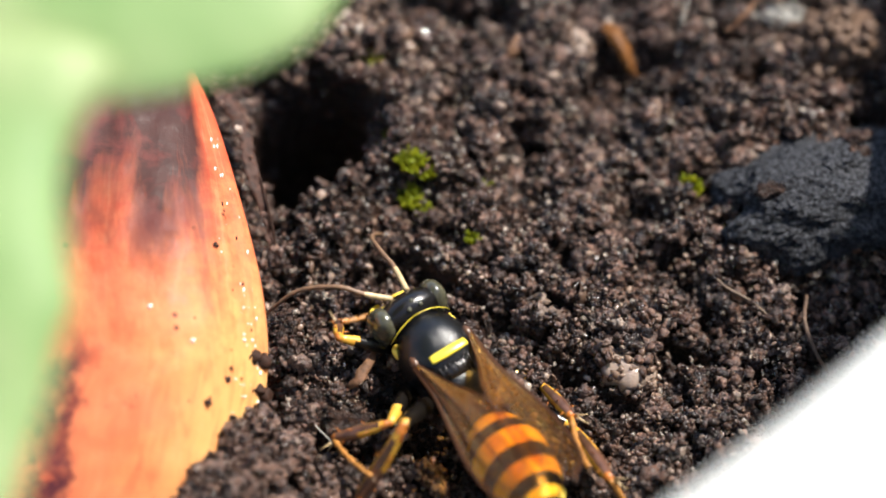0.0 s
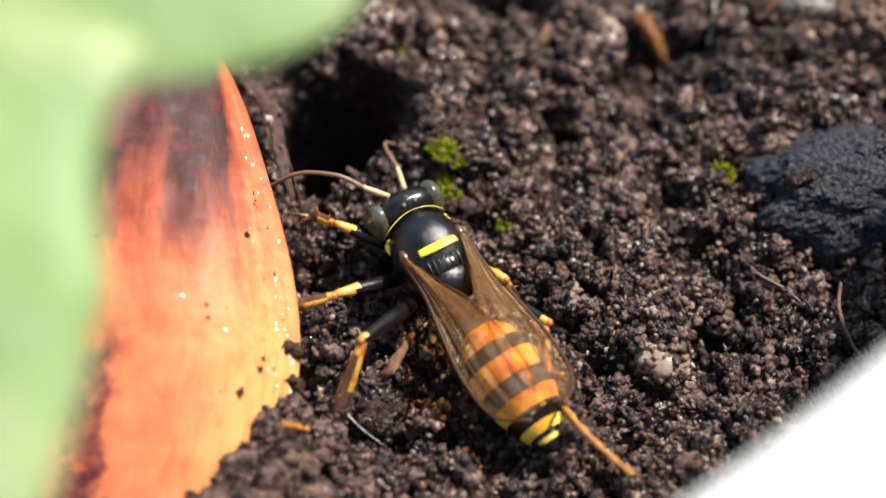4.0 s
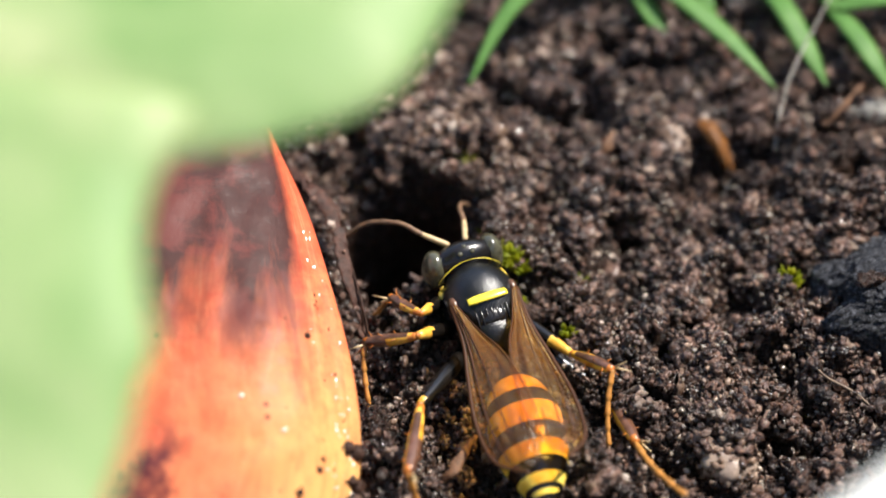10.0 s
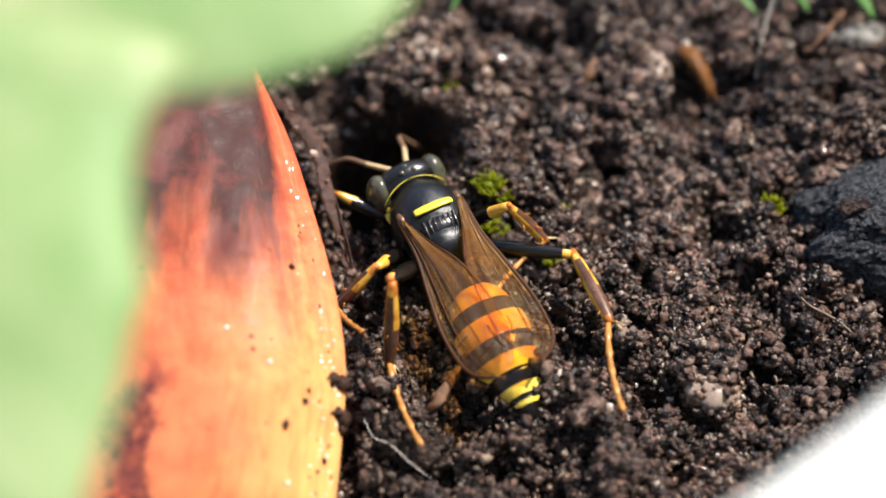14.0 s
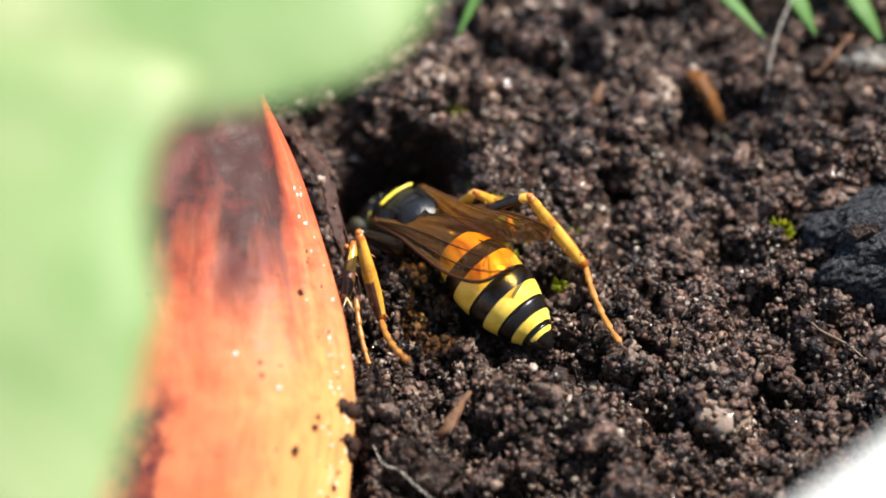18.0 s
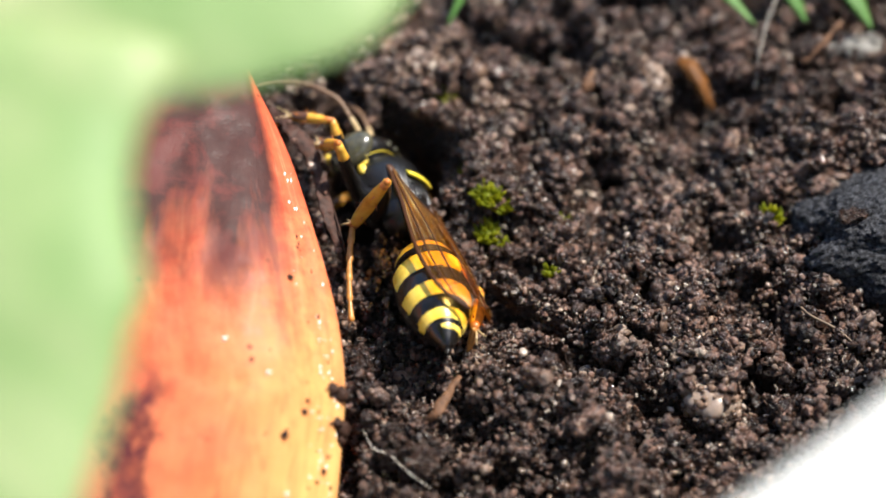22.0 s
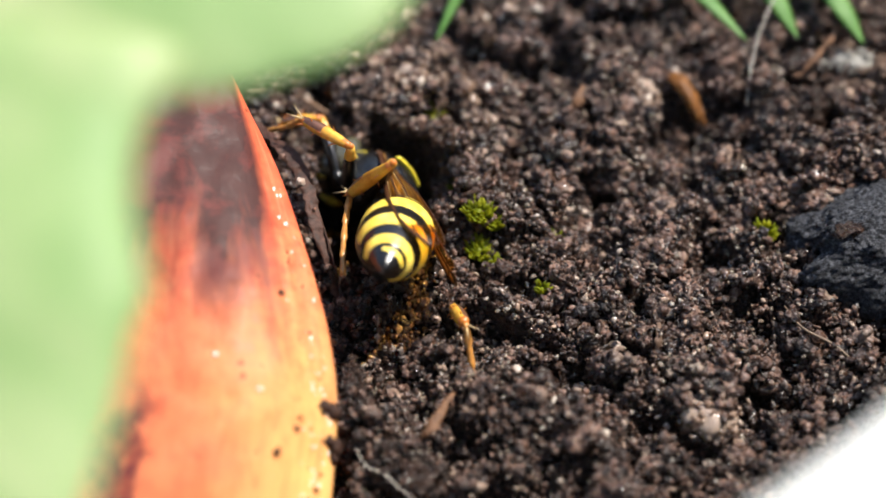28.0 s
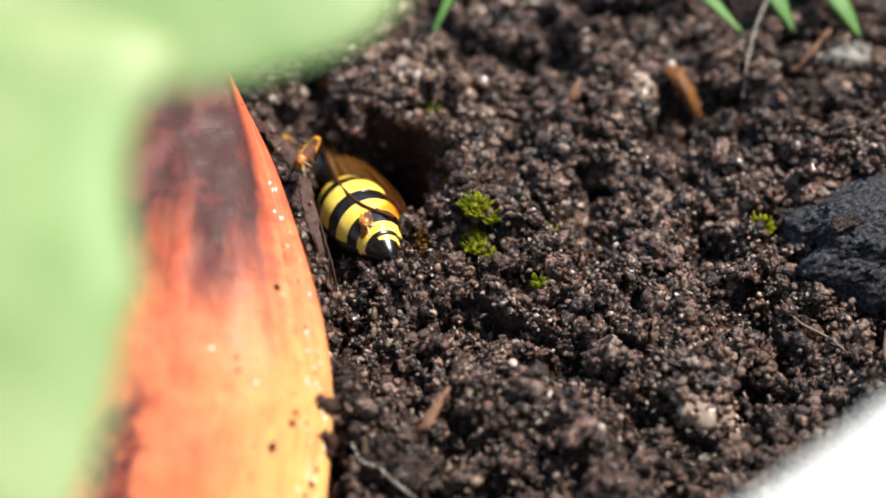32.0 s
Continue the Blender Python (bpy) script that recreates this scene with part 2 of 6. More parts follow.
def autumn_material():
    k = Nodes("autumn_leaf", 0.45, 0.2)
    u, v, _ = k.xyz(k.uvc)                # u: 0 left .. 1 right edge, v: 0 tip .. 1 base
    n1 = k.noise(0.42, 5, 0.62, dist=0.4)
    n2 = k.noise(1.6, 5, 0.65)
    wob = k.math("ADD", u, k.math("MULTIPLY", k.math("SUBTRACT", n1, 0.5), 0.55))
    base = k.ramp(wob, [(0.08, (0.66, 0.11, 0.07)), (0.32, (0.88, 0.28, 0.13)), (0.60, (0.93, 0.39, 0.15)),
                        (0.85, (0.94, 0.50, 0.18)), (1.0, (0.92, 0.46, 0.18))])
    low = k.math("ADD", v, k.math("MULTIPLY", k.math("SUBTRACT", n2, 0.5), 0.30))
    pale = k.math("MULTIPLY", k.ramp(k.math("ADD", u, k.math("MULTIPLY", k.math("SUBTRACT", n1, 0.5), 0.35)), [(0.45, 0.0), (0.88, 1.0)]), k.ramp(low, [(0.50, 0.0), (0.85, 1.0)]))
    base = k.mix(pale, base, (0.94, 0.56, 0.19))
    base = k.mix(k.ramp(low, [(0.40, 1.0), (0.70, 0.0)]), base, k.mix(n2, (0.70, 0.085, 0.045), (0.87, 0.24, 0.10)))
    mp = k.n.new("ShaderNodeMapping")
    mp.inputs["Scale"].default_value = (13, 6.0, 1)
    k.l.new(k.uvc, mp.inputs["Vector"])
    streak = k.noise(1.0, 5, 0.6, mp.outputs[0], 1.6)
    base = k.mix(k.ramp(streak, [(0.48, 0.0), (0.70, 0.42)]), base, (0.72, 0.12, 0.06))
    base = k.mix(k.ramp(streak, [(0.28, 0.22), (0.42, 0.0)]), base, (0.95, 0.62, 0.34))
    patch = k.n.new("ShaderNodeMapping")
    patch.inputs["Scale"].default_value = (8, 5, 1)
    k.l.new(k.uvc, patch.inputs["Vector"])
    # withered brown patch near the tip and a dark streak low on the far side
    top = k.math("ADD", k.math("ADD", v, k.math("MULTIPLY", k.math("SUBTRACT", k.noise(0.75, 5, 0.6, patch.outputs[0], 0.3), 0.5), 0.46)),
                 k.math("MULTIPLY", k.math("ABSOLUTE", k.math("SUBTRACT", u, 0.45)), 0.10))
    mask = k.ramp(top, [(0.42, 1.0), (0.57, 0.0)])
    edge = k.ramp(k.math("ADD", u, k.math("MULTIPLY", k.math("SUBTRACT", n2, 0.5), 0.06)), [(0.70, 1.0), (0.82, 0.0)])
    mask = k.math("MULTIPLY", mask, edge)
    base = k.mix(mask, base, k.mix(k.noise(1.3, 5), (0.045, 0.019, 0.017), (0.115, 0.044, 0.036)))
    half = k.math("MULTIPLY", k.math("MULTIPLY", k.ramp(top, [(0.48, 0.6), (0.62, 0.0)]), k.ramp(n1, [(0.46, 0.0), (0.56, 1.0)])), edge)
    base = k.mix(half, base, (0.22, 0.055, 0.045))
    low2 = k.math("MULTIPLY", k.ramp(wob, [(0.16, 0.0), (0.21, 1.0), (0.27, 1.0), (0.33, 0.0)]), k.ramp(v, [(0.62, 0.0), (0.70, 1.0)]))
    base = k.mix(k.math("MULTIPLY", low2, k.ramp(n2, [(0.35, 0.55), (0.6, 1.0)])), base, (0.13, 0.035, 0.045))
    # dark pits and pale specks scattered over the blade
    pit = k.ramp(k.voronoi(0.85), [(0.07, 1.0), (0.11, 0.0)])
    base = k.mix(k.math("MULTIPLY", pit, k.ramp(k.noise(0.5, 2), [(0.5, 0.0), (0.58, 0.9)])), base, (0.10, 0.035, 0.02))
    k.colour(base)
    k.rough(k.ramp(n2, [(0.35, 0.38), (0.7, 0.6)]))
    k.bump(k.math("ADD", k.noise(7, 5), k.math("MULTIPLY", streak, 0.8)), 0.35, 0.04)
    return k.translucent(base, 0.40).mat


def green_leaf_material():
    k = Nodes("green_leaf", 0.5, 0.4)
    base = k.ramp(k.noise(0.13, 4, 0.55, dist=0.6), [(0.3, (0.17, 0.32, 0.085)), (0.5, (0.29, 0.42, 0.15)), (0.68, (0.48, 0.54, 0.26))])
    k.colour(base)
    k.bump(k.noise(1.5, 4), 0.3, 0.2)
    return k.translucent(base, 0.45).mat


AUTUMN, GREEN = autumn_material(), green_leaf_material()
PALE_SPECK = plain("pale_speck", (0.80, 0.74, 0.66), 0.2, 0.8, 0.1, 6)
SCORCH = plain("dark_brown_spot", (0.034, 0.015, 0.009), 0.6, 0.2, 0.5, 5, 0.8)
GRASS = Nodes("grass_blade", 0.5, 0.25)
GRASS = GRASS.colour(GRASS.ramp(GRASS.noise(0.9, 4), [(0.3, (0.085, 0.21, 0.045)), (0.7, (0.16, 0.31, 0.085))])).bump(GRASS.noise(5, 3), 0.3, 0.04).translucent((0.26, 0.46, 0.11), 0.4).mat
MOSS = Nodes("moss", 0.5, 0.3)
MOSS = MOSS.colour(MOSS.ramp(MOSS.noise(2.5, 3), [(0.3, (0.07, 0.105, 0.004)), (0.5, (0.19, 0.22, 0.006)), (0.7, (0.34, 0.33, 0.010))])).translucent((0.44, 0.43, 0.010), 0.45).mat
CHARCOAL = Nodes("charcoal", 0.55, 0.12)
# near-black mottling paints in the self-shadow of fine cracks
CHARCOAL.colour(CHARCOAL.ramp(CHARCOAL.noise(6, 8, 0.8), [(0.38, (0.006, 0.006, 0.0065)), (0.5, (0.046, 0.047, 0.053)), (0.62, (0.14, 0.142, 0.155))]))
CHARCOAL = CHARCOAL.bump(CHARCOAL.math("ADD", CHARCOAL.math("MULTIPLY", CHARCOAL.voronoi(4.5), -0.9), CHARCOAL.noise(9, 6, 0.8)), 1.0, 0.16).mat
RIM = plain("white_glaze", (0.80, 0.775, 0.70), 0.4, 0.5, 0.04, 0.3, 0.05)
PEBBLE = plain("pale_pebble", (0.24, 0.175, 0.135), 0.35, 0.5, 0.55, 5, 0.6)
HUSK = plain("amber_husk", (0.115, 0.040, 0.004), 0.6, 0.3, 0.6, 3, 0.6)
FIBRE = plain("dry_fibre", (0.12, 0.078, 0.05), 0.6, 0.4, 0.4, 4, 0.3)
PALE = plain("whitish_stone", (0.30, 0.25, 0.205), 0.35, 0.5, 0.3, 5, 0.5)
HAIR = plain("silver_hair", (0.52, 0.46, 0.39), 0.35, 0.5, 0.1, 3)
TAN = plain("orange_brown_wood", (0.125, 0.060, 0.029), 0.6, 0.3, 0.5, 4, 0.9)
BARK = plain("brown_chip", (0.10, 0.058, 0.036), 0.6, 0.4, 0.5, 4, 0.9)
CURLED = plain("curled_dead_leaf", (0.050, 0.021, 0.013), 0.5, 0.25, 0.7, 4, 0.9)
LICHEN = plain("grey_lichen", (0.24, 0.225, 0.20), 0.7, 0.3, 0.3, 3, 0.6)


# ---- ground ----
PIT = (-2.2, -0.6)


def lie(x, y):
    """Height of the bare soil, in millimetres."""
    x, y = np.asarray(x, float), np.asarray(y, float)
    h = 0.35 * np.sin(x * 0.42 + 1.1) * np.cos(y * 0.37) + 0.22 * np.sin(x * 0.9 + y * 0.7)
    h = h * np.exp(-((x / 60) ** 2 + (y / 60) ** 2))
    # burrow mouth, with a steep far wall, and the trench beside the leaf
    dx, dy = x - PIT[0] - 0.12 * (y - PIT[1]), y - PIT[1]
    r = np.sqrt((dx / np.where(dx > 0, 2.9, 2.3)) ** 2 + (dy / np.where(dy > 0, 2.6, 4.0)) ** 2)
    s = np.clip((1.0 - r) / np.where(dy > 0, 0.20, 0.36), 0, 1)
    h = h - 7.5 * s * s * (3 - 2 * s)
    t = np.clip(1 - np.sqrt(((x + 3.2) / 1.3) ** 2 + ((y + 6.5) / 4.2) ** 2), 0, 1)
    h = h - 1.2 * t
    # spoil in front of the burrow
    h = h + 0.6 * np.exp(-(((x - 1.0) / 5) ** 2 + ((y + 11.5) / 2.6) ** 2))
    # hollow under the leaf, rising bank by the rim
    h = h - 3.2 / (1 + np.exp(np.clip((x + 5.2) / 0.8, -60, 60))) / (1 + np.exp(np.clip((y + 11.0) / 1.2, -60, 60)))
    h = h + 1.2 / (1 + np.exp(np.clip(-(x * 0.62 - y * 0.78 - 21.5) / 1.5, -60, 60)))
    return h


STEP = 0.115


def build_ground():
    fine_x, fine_y = np.arange(-24, 26.01, STEP), np.arange(-22, 20.01, STEP)
    far = np.array([0.4, 1, 2, 4, 8, 16, 32, 64, 130, 300, 700, 1600, 4000])
    xs = np.concatenate([fine_x[0] - far[::-1], fine_x, fine_x[-1] + far])
    ys = np.concatenate([fine_y[0] - far[::-1], fine_y, fine_y[-1] + far])
    gx, gy = np.meshgrid(xs, ys)
    gz = lie(gx, gy)
    big, fine = 620, 6800
    bx = rng.uniform(-24, 26, big + fine)
    by = rng.uniform(-22, 20, big + fine)
    br = np.concatenate([rng.uniform(0.7, 1.55, big), rng.uniform(0.15, 0.75, fine) ** 1.35 + 0.10])
    bz = np.zeros(big + fine)
    bz[:big] = -rng.uniform(0.0, 0.6, big)
    i0, j0, nf = len(far), len(far), len(fine_x)
    add = np.zeros_like(gz)
    for x, y, r, z in zip(bx, by, br, bz):
        a, b = int((x - r + 24) / STEP), int((x + r + 24) / STEP) + 2
        c, d = int((y - r + 22) / STEP), int((y + r + 22) / STEP) + 2
        a, c = max(a, 0), max(c, 0)
        win = (slice(j0 + c, j0 + min(d, len(fine_y))), slice(i0 + a, i0 + min(b, nf)))
        q = r * r - (gx[win] - x) ** 2 - (gy[win] - y) ** 2
        if q.size:
            low = add[win] * (0.6 if r < 0.7 else 0.0)
            add[win] = np.maximum(add[win], np.sqrt(np.clip(q, 0, None)) * 0.95 + z + low * (q > 0))
    crack = sum(np.sin(gx * a + gy * b + c) for a, b, c in rng.normal(0, 1.5, (7, 3)))
    crack += sum(np.sin(gx * a + gy * b + c) for a, b, c in rng.normal(0, 3.2, (6, 3)))
    add = 1.4 * add - 1.1 * np.clip(1 - np.abs(crack) / 0.8, 0, 1)
    pits = sum(np.sin(gx * a + gy * b + c) for a, b, c in rng.normal(0, 1.15, (9, 3)))
    add -= 1.25 * np.clip((pits - 1.9) / 1.3, 0, 1)
    gz = gz + add - 0.62 + rng.normal(0, 0.045, gz.shape) * (np.abs(gx) < 27) * (np.abs(gy) < 24)
    verts = np.stack([gx.ravel(), gy.ravel(), gz.ravel()], 1)
    nx = len(xs)
    a = (np.arange(len(ys) - 1)[:, None] * nx + np.arange(nx - 1)[None]).ravel()
    faces = np.stack([a, a + 1, a + 1 + nx, a + nx], 1)
    me = mesh_of("ground", verts, faces.tolist(), SOIL)
    tagged(new("ground", me), "dark moist crumbly potting soil with a burrow", "soil", kind="structure")
    return xs, ys, gz


GX, GY, GZ = build_ground()


def top(x, y):
    """Height of the crumbly surface."""
    i = np.clip(np.searchsorted(GX, x), 1, len(GX) - 1)
    j = np.clip(np.searchsorted(GY, y), 1, len(GY) - 1)
    return GZ[j, i]


def turns(n):
    """n random rotation matrices."""
    q = rng.normal(0, 1, (n, 4))
    q /= np.linalg.norm(q, axis=1)[:, None]
    w, a, b, c = q.T
    return np.stack([1 - 2 * (b * b + c * c), 2 * (a * b - c * w), 2 * (a * c + b * w), 2 * (a * b + c * w), 1 - 2 * (a * a + c * c),
                     2 * (b * c - a * w), 2 * (a * c - b * w), 2 * (b * c + a * w), 1 - 2 * (a * a + b * b)], 1).reshape(-1, 3, 3)


def scatter(name, pos, r, shapes, label, mat=None):
    """Loose grains of radius r at pos as one mesh."""
    m = turns(len(r))
    size = rng.uniform(0.45, 1.25, (len(r), 3)) * r[:, None]
    pick = rng.integers(0, len(shapes), len(r))
    vs, fs, o = [], [], 0
    for n, (sv, sf) in enumerate(shapes):
        sel = np.flatnonzero(pick == n)
        v = np.einsum("kij,kvj->kvi", m[sel], sv[None] * size[sel][:, None, :]) + pos[sel][:, None, :]
        vs.append(v.reshape(-1, 3))
        fs.append((np.asarray(sf)[None] + (np.arange(len(sel)) * len(sv))[:, None, None] + o).reshape(-1, 3))
        o += len(sel) * len(sv)
    tagged(new(name, mesh_of(name, np.vstack(vs), np.vstack(fs).tolist(), mat or GRAIN)), label, "soil", kind="stuff")


ROUGH = [(lumps(ico(2)[0], s, 0.75, 1.6), ico(2)[1]) for s in range(5)]
ROUND = [(lumps(ico(2)[0], s + 20, 0.22), ico(2)[1]) for s in range(4)]
SMALL = [(lumps(ico(1)[0], s + 9, 0.85, 1.5), ico(1)[1]) for s in range(7)]


def spread(count, box):
    x, y = rng.uniform(box[0], box[1], count), rng.uniform(box[2], box[3], count)
    ok = lie(x, y) > -3.5
    return x[ok], y[ok]


def build_grains():
    # crumbs, each coated with smaller grains like a raspberry
    x, y = spread(4300, (-8, 23, -18.5, 13.5))
    r = 0.16 + 0.68 * rng.beta(1.0, 3.2, len(x))
    core = np.stack([x, y, top(x, y) + r * 0.35], 1)
    scatter("soil_crumbs", core, r * 0.70, ROUGH, "brown soil crumbs scattered over dark soil")
    per = 14
    d = rng.normal(0, 1, (len(x), per, 3))
    d[:, :, 2] = np.abs(d[:, :, 2]) - 0.25
    d /= np.linalg.norm(d, axis=2)[:, :, None]
    at = (core[:, None, :] + d * (r[:, None] * rng.uniform(0.62, 1.02, (len(x), per)))[:, :, None]).reshape(-1, 3)
    scatter("crumb_coating", at, np.repeat(r, per) * rng.uniform(0.17, 0.50, len(at)), SMALL, "small brown grains stuck to soil crumbs")
    x, y = spread(30000, (-7, 23, -18, 13))
    r = 0.045 + 0.15 * rng.beta(1.2, 3, len(x))
    scatter("soil_grains", np.stack([x, y, top(x, y) + r * 0.45], 1), r, SMALL, "fine sand and humus grains over dark soil")
    x, y = spread(4600, (-6, 22, -18, 13))
    r = rng.uniform(0.05, 0.13, len(x))
    scatter("quartz_grains", np.stack([x, y, top(x, y) + 0.2 + r * 0.6], 1), r, SMALL, "clear shining quartz sand grains in soil", mat=QUARTZ)
    x, y = spread(850, (-6, 22, -18, 14))
    r = 0.10 + 0.17 * rng.beta(1.2, 3, len(x))
    scatter("sand_beads", np.stack([x, y, top(x, y) + 0.1 + r * 0.7], 1), r, ROUND, "rounded clear brown sand beads in soil", mat=BEAD)
    x, y = spread(420, (-7.5, 3.5, 1.6, 7.5))
    r = 0.10 + 0.24 * rng.beta(1.2, 3, len(x))
    scatter("pale_crumbs", np.stack([x, y, top(x, y) + 0.15 + r * 0.6], 1), r, ROUGH, "pale dry sand crumbs strewn behind the burrow", mat=BEAD)
    x, y = spread(1500, (-8, 22, -18, 14))
    r = rng.uniform(0.05, 0.12, len(x))
    scatter("fibre_shreds", np.stack([x, y, top(x, y) + r * 0.5], 1), r, SPLINTER, "tiny dark shreds of rotted fibre in soil")


SPLINTER = [(lumps(ico(1)[0], s + 30, 0.5) * np.array((0.35, 0.4, 3.2)), ico(1)[1]) for s in range(3)]
build_grains()


# ---- leaves ----
def loft(rails, nu, nv, thick, push=None):
    """A leaf blade of some thickness between rails; verts, faces and uv."""
    curves = [spline(r, nv) for r in rails]
    front = np.array([spline([c[j] for c in curves], nu) for j in range(nv)])
    if push is not None:
        front = push(front)
    du, dv = np.gradient(front, axis=1), np.gradient(front, axis=0)
    nrm = np.cross(du, dv)
    nrm /= np.linalg.norm(nrm, axis=2)[:, :, None] + 1e-9
    uu, vv = np.meshgrid(np.linspace(0, 1, nu), np.linspace(0, 1, nv))
    rim = np.clip(np.minimum(np.minimum(uu, 1 - uu) * nu, np.minimum(vv, 1 - vv) * nv) / 3, 0, 1) ** 0.5
    a, b = front + nrm * (rim * thick / 2)[:, :, None], front - nrm * (rim * thick / 2 + 0.01)[:, :, None]
    n = nu * nv
    f = grid_faces(nu, nv)
    faces = f + [tuple(i + n for i in q[::-1]) for q in f]
    ring = list(range(nu)) + [j * nu + nu - 1 for j in range(1, nv)] + [n - 2 - i for i in range(nu - 1)] + [j * nu for j in range(nv - 2, 0, -1)]
    faces += [(ring[i], ring[i - 1], ring[i - 1] + n, ring[i] + n) for i in range(len(ring))]
    uv = np.stack([uu.ravel(), vv.ravel()], 1)
    return np.vstack([a.reshape(-1, 3), b.reshape(-1, 3)]), faces, np.vstack([uv, uv]), front, nrm


def build_autumn_leaf():
    right = [(-7.9, 2.8, 5.5), (-7.4, 1.4, 5.2), (-6.6, -0.3, 4.7), (-5.4, -2.8, 4.1), (-4.3, -6.4, 4.1), (-3.5, -9.4, 3.5), (-3.2, -11.6, 2.6), (-3.3, -13.8, 1.7), (-3.5, -16.0, 1.0), (-3.8, -18.8, -0.4)]
    mid = [(-8.6, 2.1, 6.3), (-8.2, 0.8, 6.0), (-7.7, -0.9, 5.5), (-7.3, -3.7, 5.4), (-7.0, -7.3, 5.4), (-6.7, -10.4, 5.1), (-6.4, -12.8, 4.6), (-6.6, -14.9, 3.7), (-6.9, -16.9, 2.6), (-7.5, -19.4, 0.9)]
    left = [(-15.1, 1.8, 7.4), (-14.6, 0.4, 7.1), (-13.9, -1.2, 6.6), (-13.2, -4.4, 6.3), (-12.8, -7.6, 5.9), (-12.9, -10.4, 5.2), (-13.2, -12.6, 4.3), (-14.0, -14.8, 3.5), (-15.1, -16.9, 2.6), (-16.6, -19.5, 1.0)]

    def crumple(f):
        out = f.copy()
        for j in range(f.shape[0]):
            for i in range(f.shape[1]):
                q = Vector(f[j, i])
                d = 0.10 * noise.noise(q * 0.9) + 0.035 * noise.noise(q * 3.1)
                out[j, i] += np.array((0.1, -0.45, 0.8)) * d
        return out

    v, f, uv, front, nrm = loft([left, mid, right], 60, 110, 0.22, crumple)
    leaf = part("autumn_leaf", mesh_of("autumn_leaf", v, f, AUTUMN, uv=uv))
    tagged(leaf, "curled orange and red withered leaf with brown patch", "leaf")
    r = random.Random(4)
    for n in range(24):                      # pale specks along the rolled edge, also painting in its highlights
        j, i = r.randint(52, 100), (r.randint(46, 52) if n % 3 else r.randint(26, 50))
        c = front[j, i] - nrm[j, i] * (0.11 if nrm[j, i][2] < 0 else -0.11)
        s = r.uniform(0.04, 0.12) * (0.7 if n % 3 else 1)
        sv = lumps(ico(1)[0], n, 0.5) * s
        part("speck", mesh_of("speck", sv, ico(1)[1], PALE_SPECK if n % 4 else SCORCH), leaf, m=Matrix.Translation(Vector(c) * MM))
    for n in range(95):                      # crackled pale crust on the edge, doubling as its white sparkle
        j, i = r.randint(40, 104), r.randint(50, 56)
        c = front[j, i] - nrm[j, i] * (0.11 if nrm[j, i][2] < 0 else -0.11)
        sv = lumps(ico(1)[0], n + 7, 0.6) * r.uniform(0.02, 0.075) * np.array((0.8, 1.7, 0.45))
        part("crust", mesh_of("crust", sv, ico(1)[1], PALE_SPECK if n % 5 else SCORCH), leaf, m=Matrix.Translation(Vector(c) * MM))
    # scorched nicks at the rolled edge and dark dots on the blade
    for n, (j, i, s) in enumerate(((74, 54, 0.26), (75, 57, 0.28), (80, 56, 0.22), (81, 58, 0.30), (83, 58, 0.2), (82, 39, 0.17), (78, 44, 0.13), (76, 45, 0.10), (89, 53, 0.10), (55, 44, 0.13), (91, 51, 0.08))):
        c = front[j, i] - nrm[j, i] * (0.11 if nrm[j, i][2] < 0 else -0.11)
        sv = lumps(ico(2)[0], n + 60, 0.7) * s * np.array((1, 1, 0.8))
        part("scorch_spot", mesh_of("scorch_spot", sv, ico(2)[1], SCORCH), leaf, m=Matrix.Translation(Vector(c) * MM))


def build_green_leaves():
    low = [(0.9, -9.9, 26.0), (-0.1, -12.7, 26.0), (-1.2, -14.8, 26.0), (-2.6, -15.9, 26.0), (-4.1, -16.5, 26.0), (-5.2, -16.9, 26.0), (-7.0, -17.2, 26.0), (-9.4, -17.3, 26.0), (-13.8, -17.5, 26.0)]
    mid = [(x - 2.0, y + 3.5, z + 0.9) for x, y, z in low]
    high = [(x - 7, y + 13, z + 1.0) for x, y, z in low]
    v, f, uv, *_ = loft([low, mid, high], 24, 50, 0.4)
    upper = part("green_leaf", mesh_of("green_leaf", v, f, GREEN, uv=uv))
    tagged(upper, "broad pale green leaf overhanging the withered leaf", "leaf", "green leaves")
    edge = [(-6.3, -16.4, 27.2), (-6.8, -17.7, 27.0), (-7.3, -18.9, 26.8), (-7.4, -20.6, 26.6), (-7.1, -22.3, 26.4), (-6.9, -23.3, 26.2), (-7.2, -24.3, 26.0), (-7.4, -25.5, 25.6), (-7.8, -27.0, 25.2), (-8.2, -28.5, 24.8), (-8.9, -30.1, 24.2)]
    mid = [(x - 3.0, y + 0.3, z + 0.5) for x, y, z in edge]
    far = [(x - 13, y + 1.0, z + 0.4) for x, y, z in edge]
    v, f, uv, *_ = loft([far, mid, edge], 24, 50, 0.4)
    lower = part("green_leaf", mesh_of("green_leaf_side", v, f, GREEN, uv=uv))
    tagged(lower, "pale green leaf held beside the withered leaf", "leaf", "green leaves")
    for leaf, a in ((upper, (-18, -8, 27.2)), (lower, (-20.0, -17, 26.6))):
        pts = spline([a, (-27, -6, 21), (-31, -3, 8), (-32, -2, -3)], 14)
        v, f = tube(pts, [0.5, 0.8, 1.0], 10)
        part("stalk", mesh_of("stalk", v, f, GREEN), leaf)


build_autumn_leaf()
build_green_leaves()


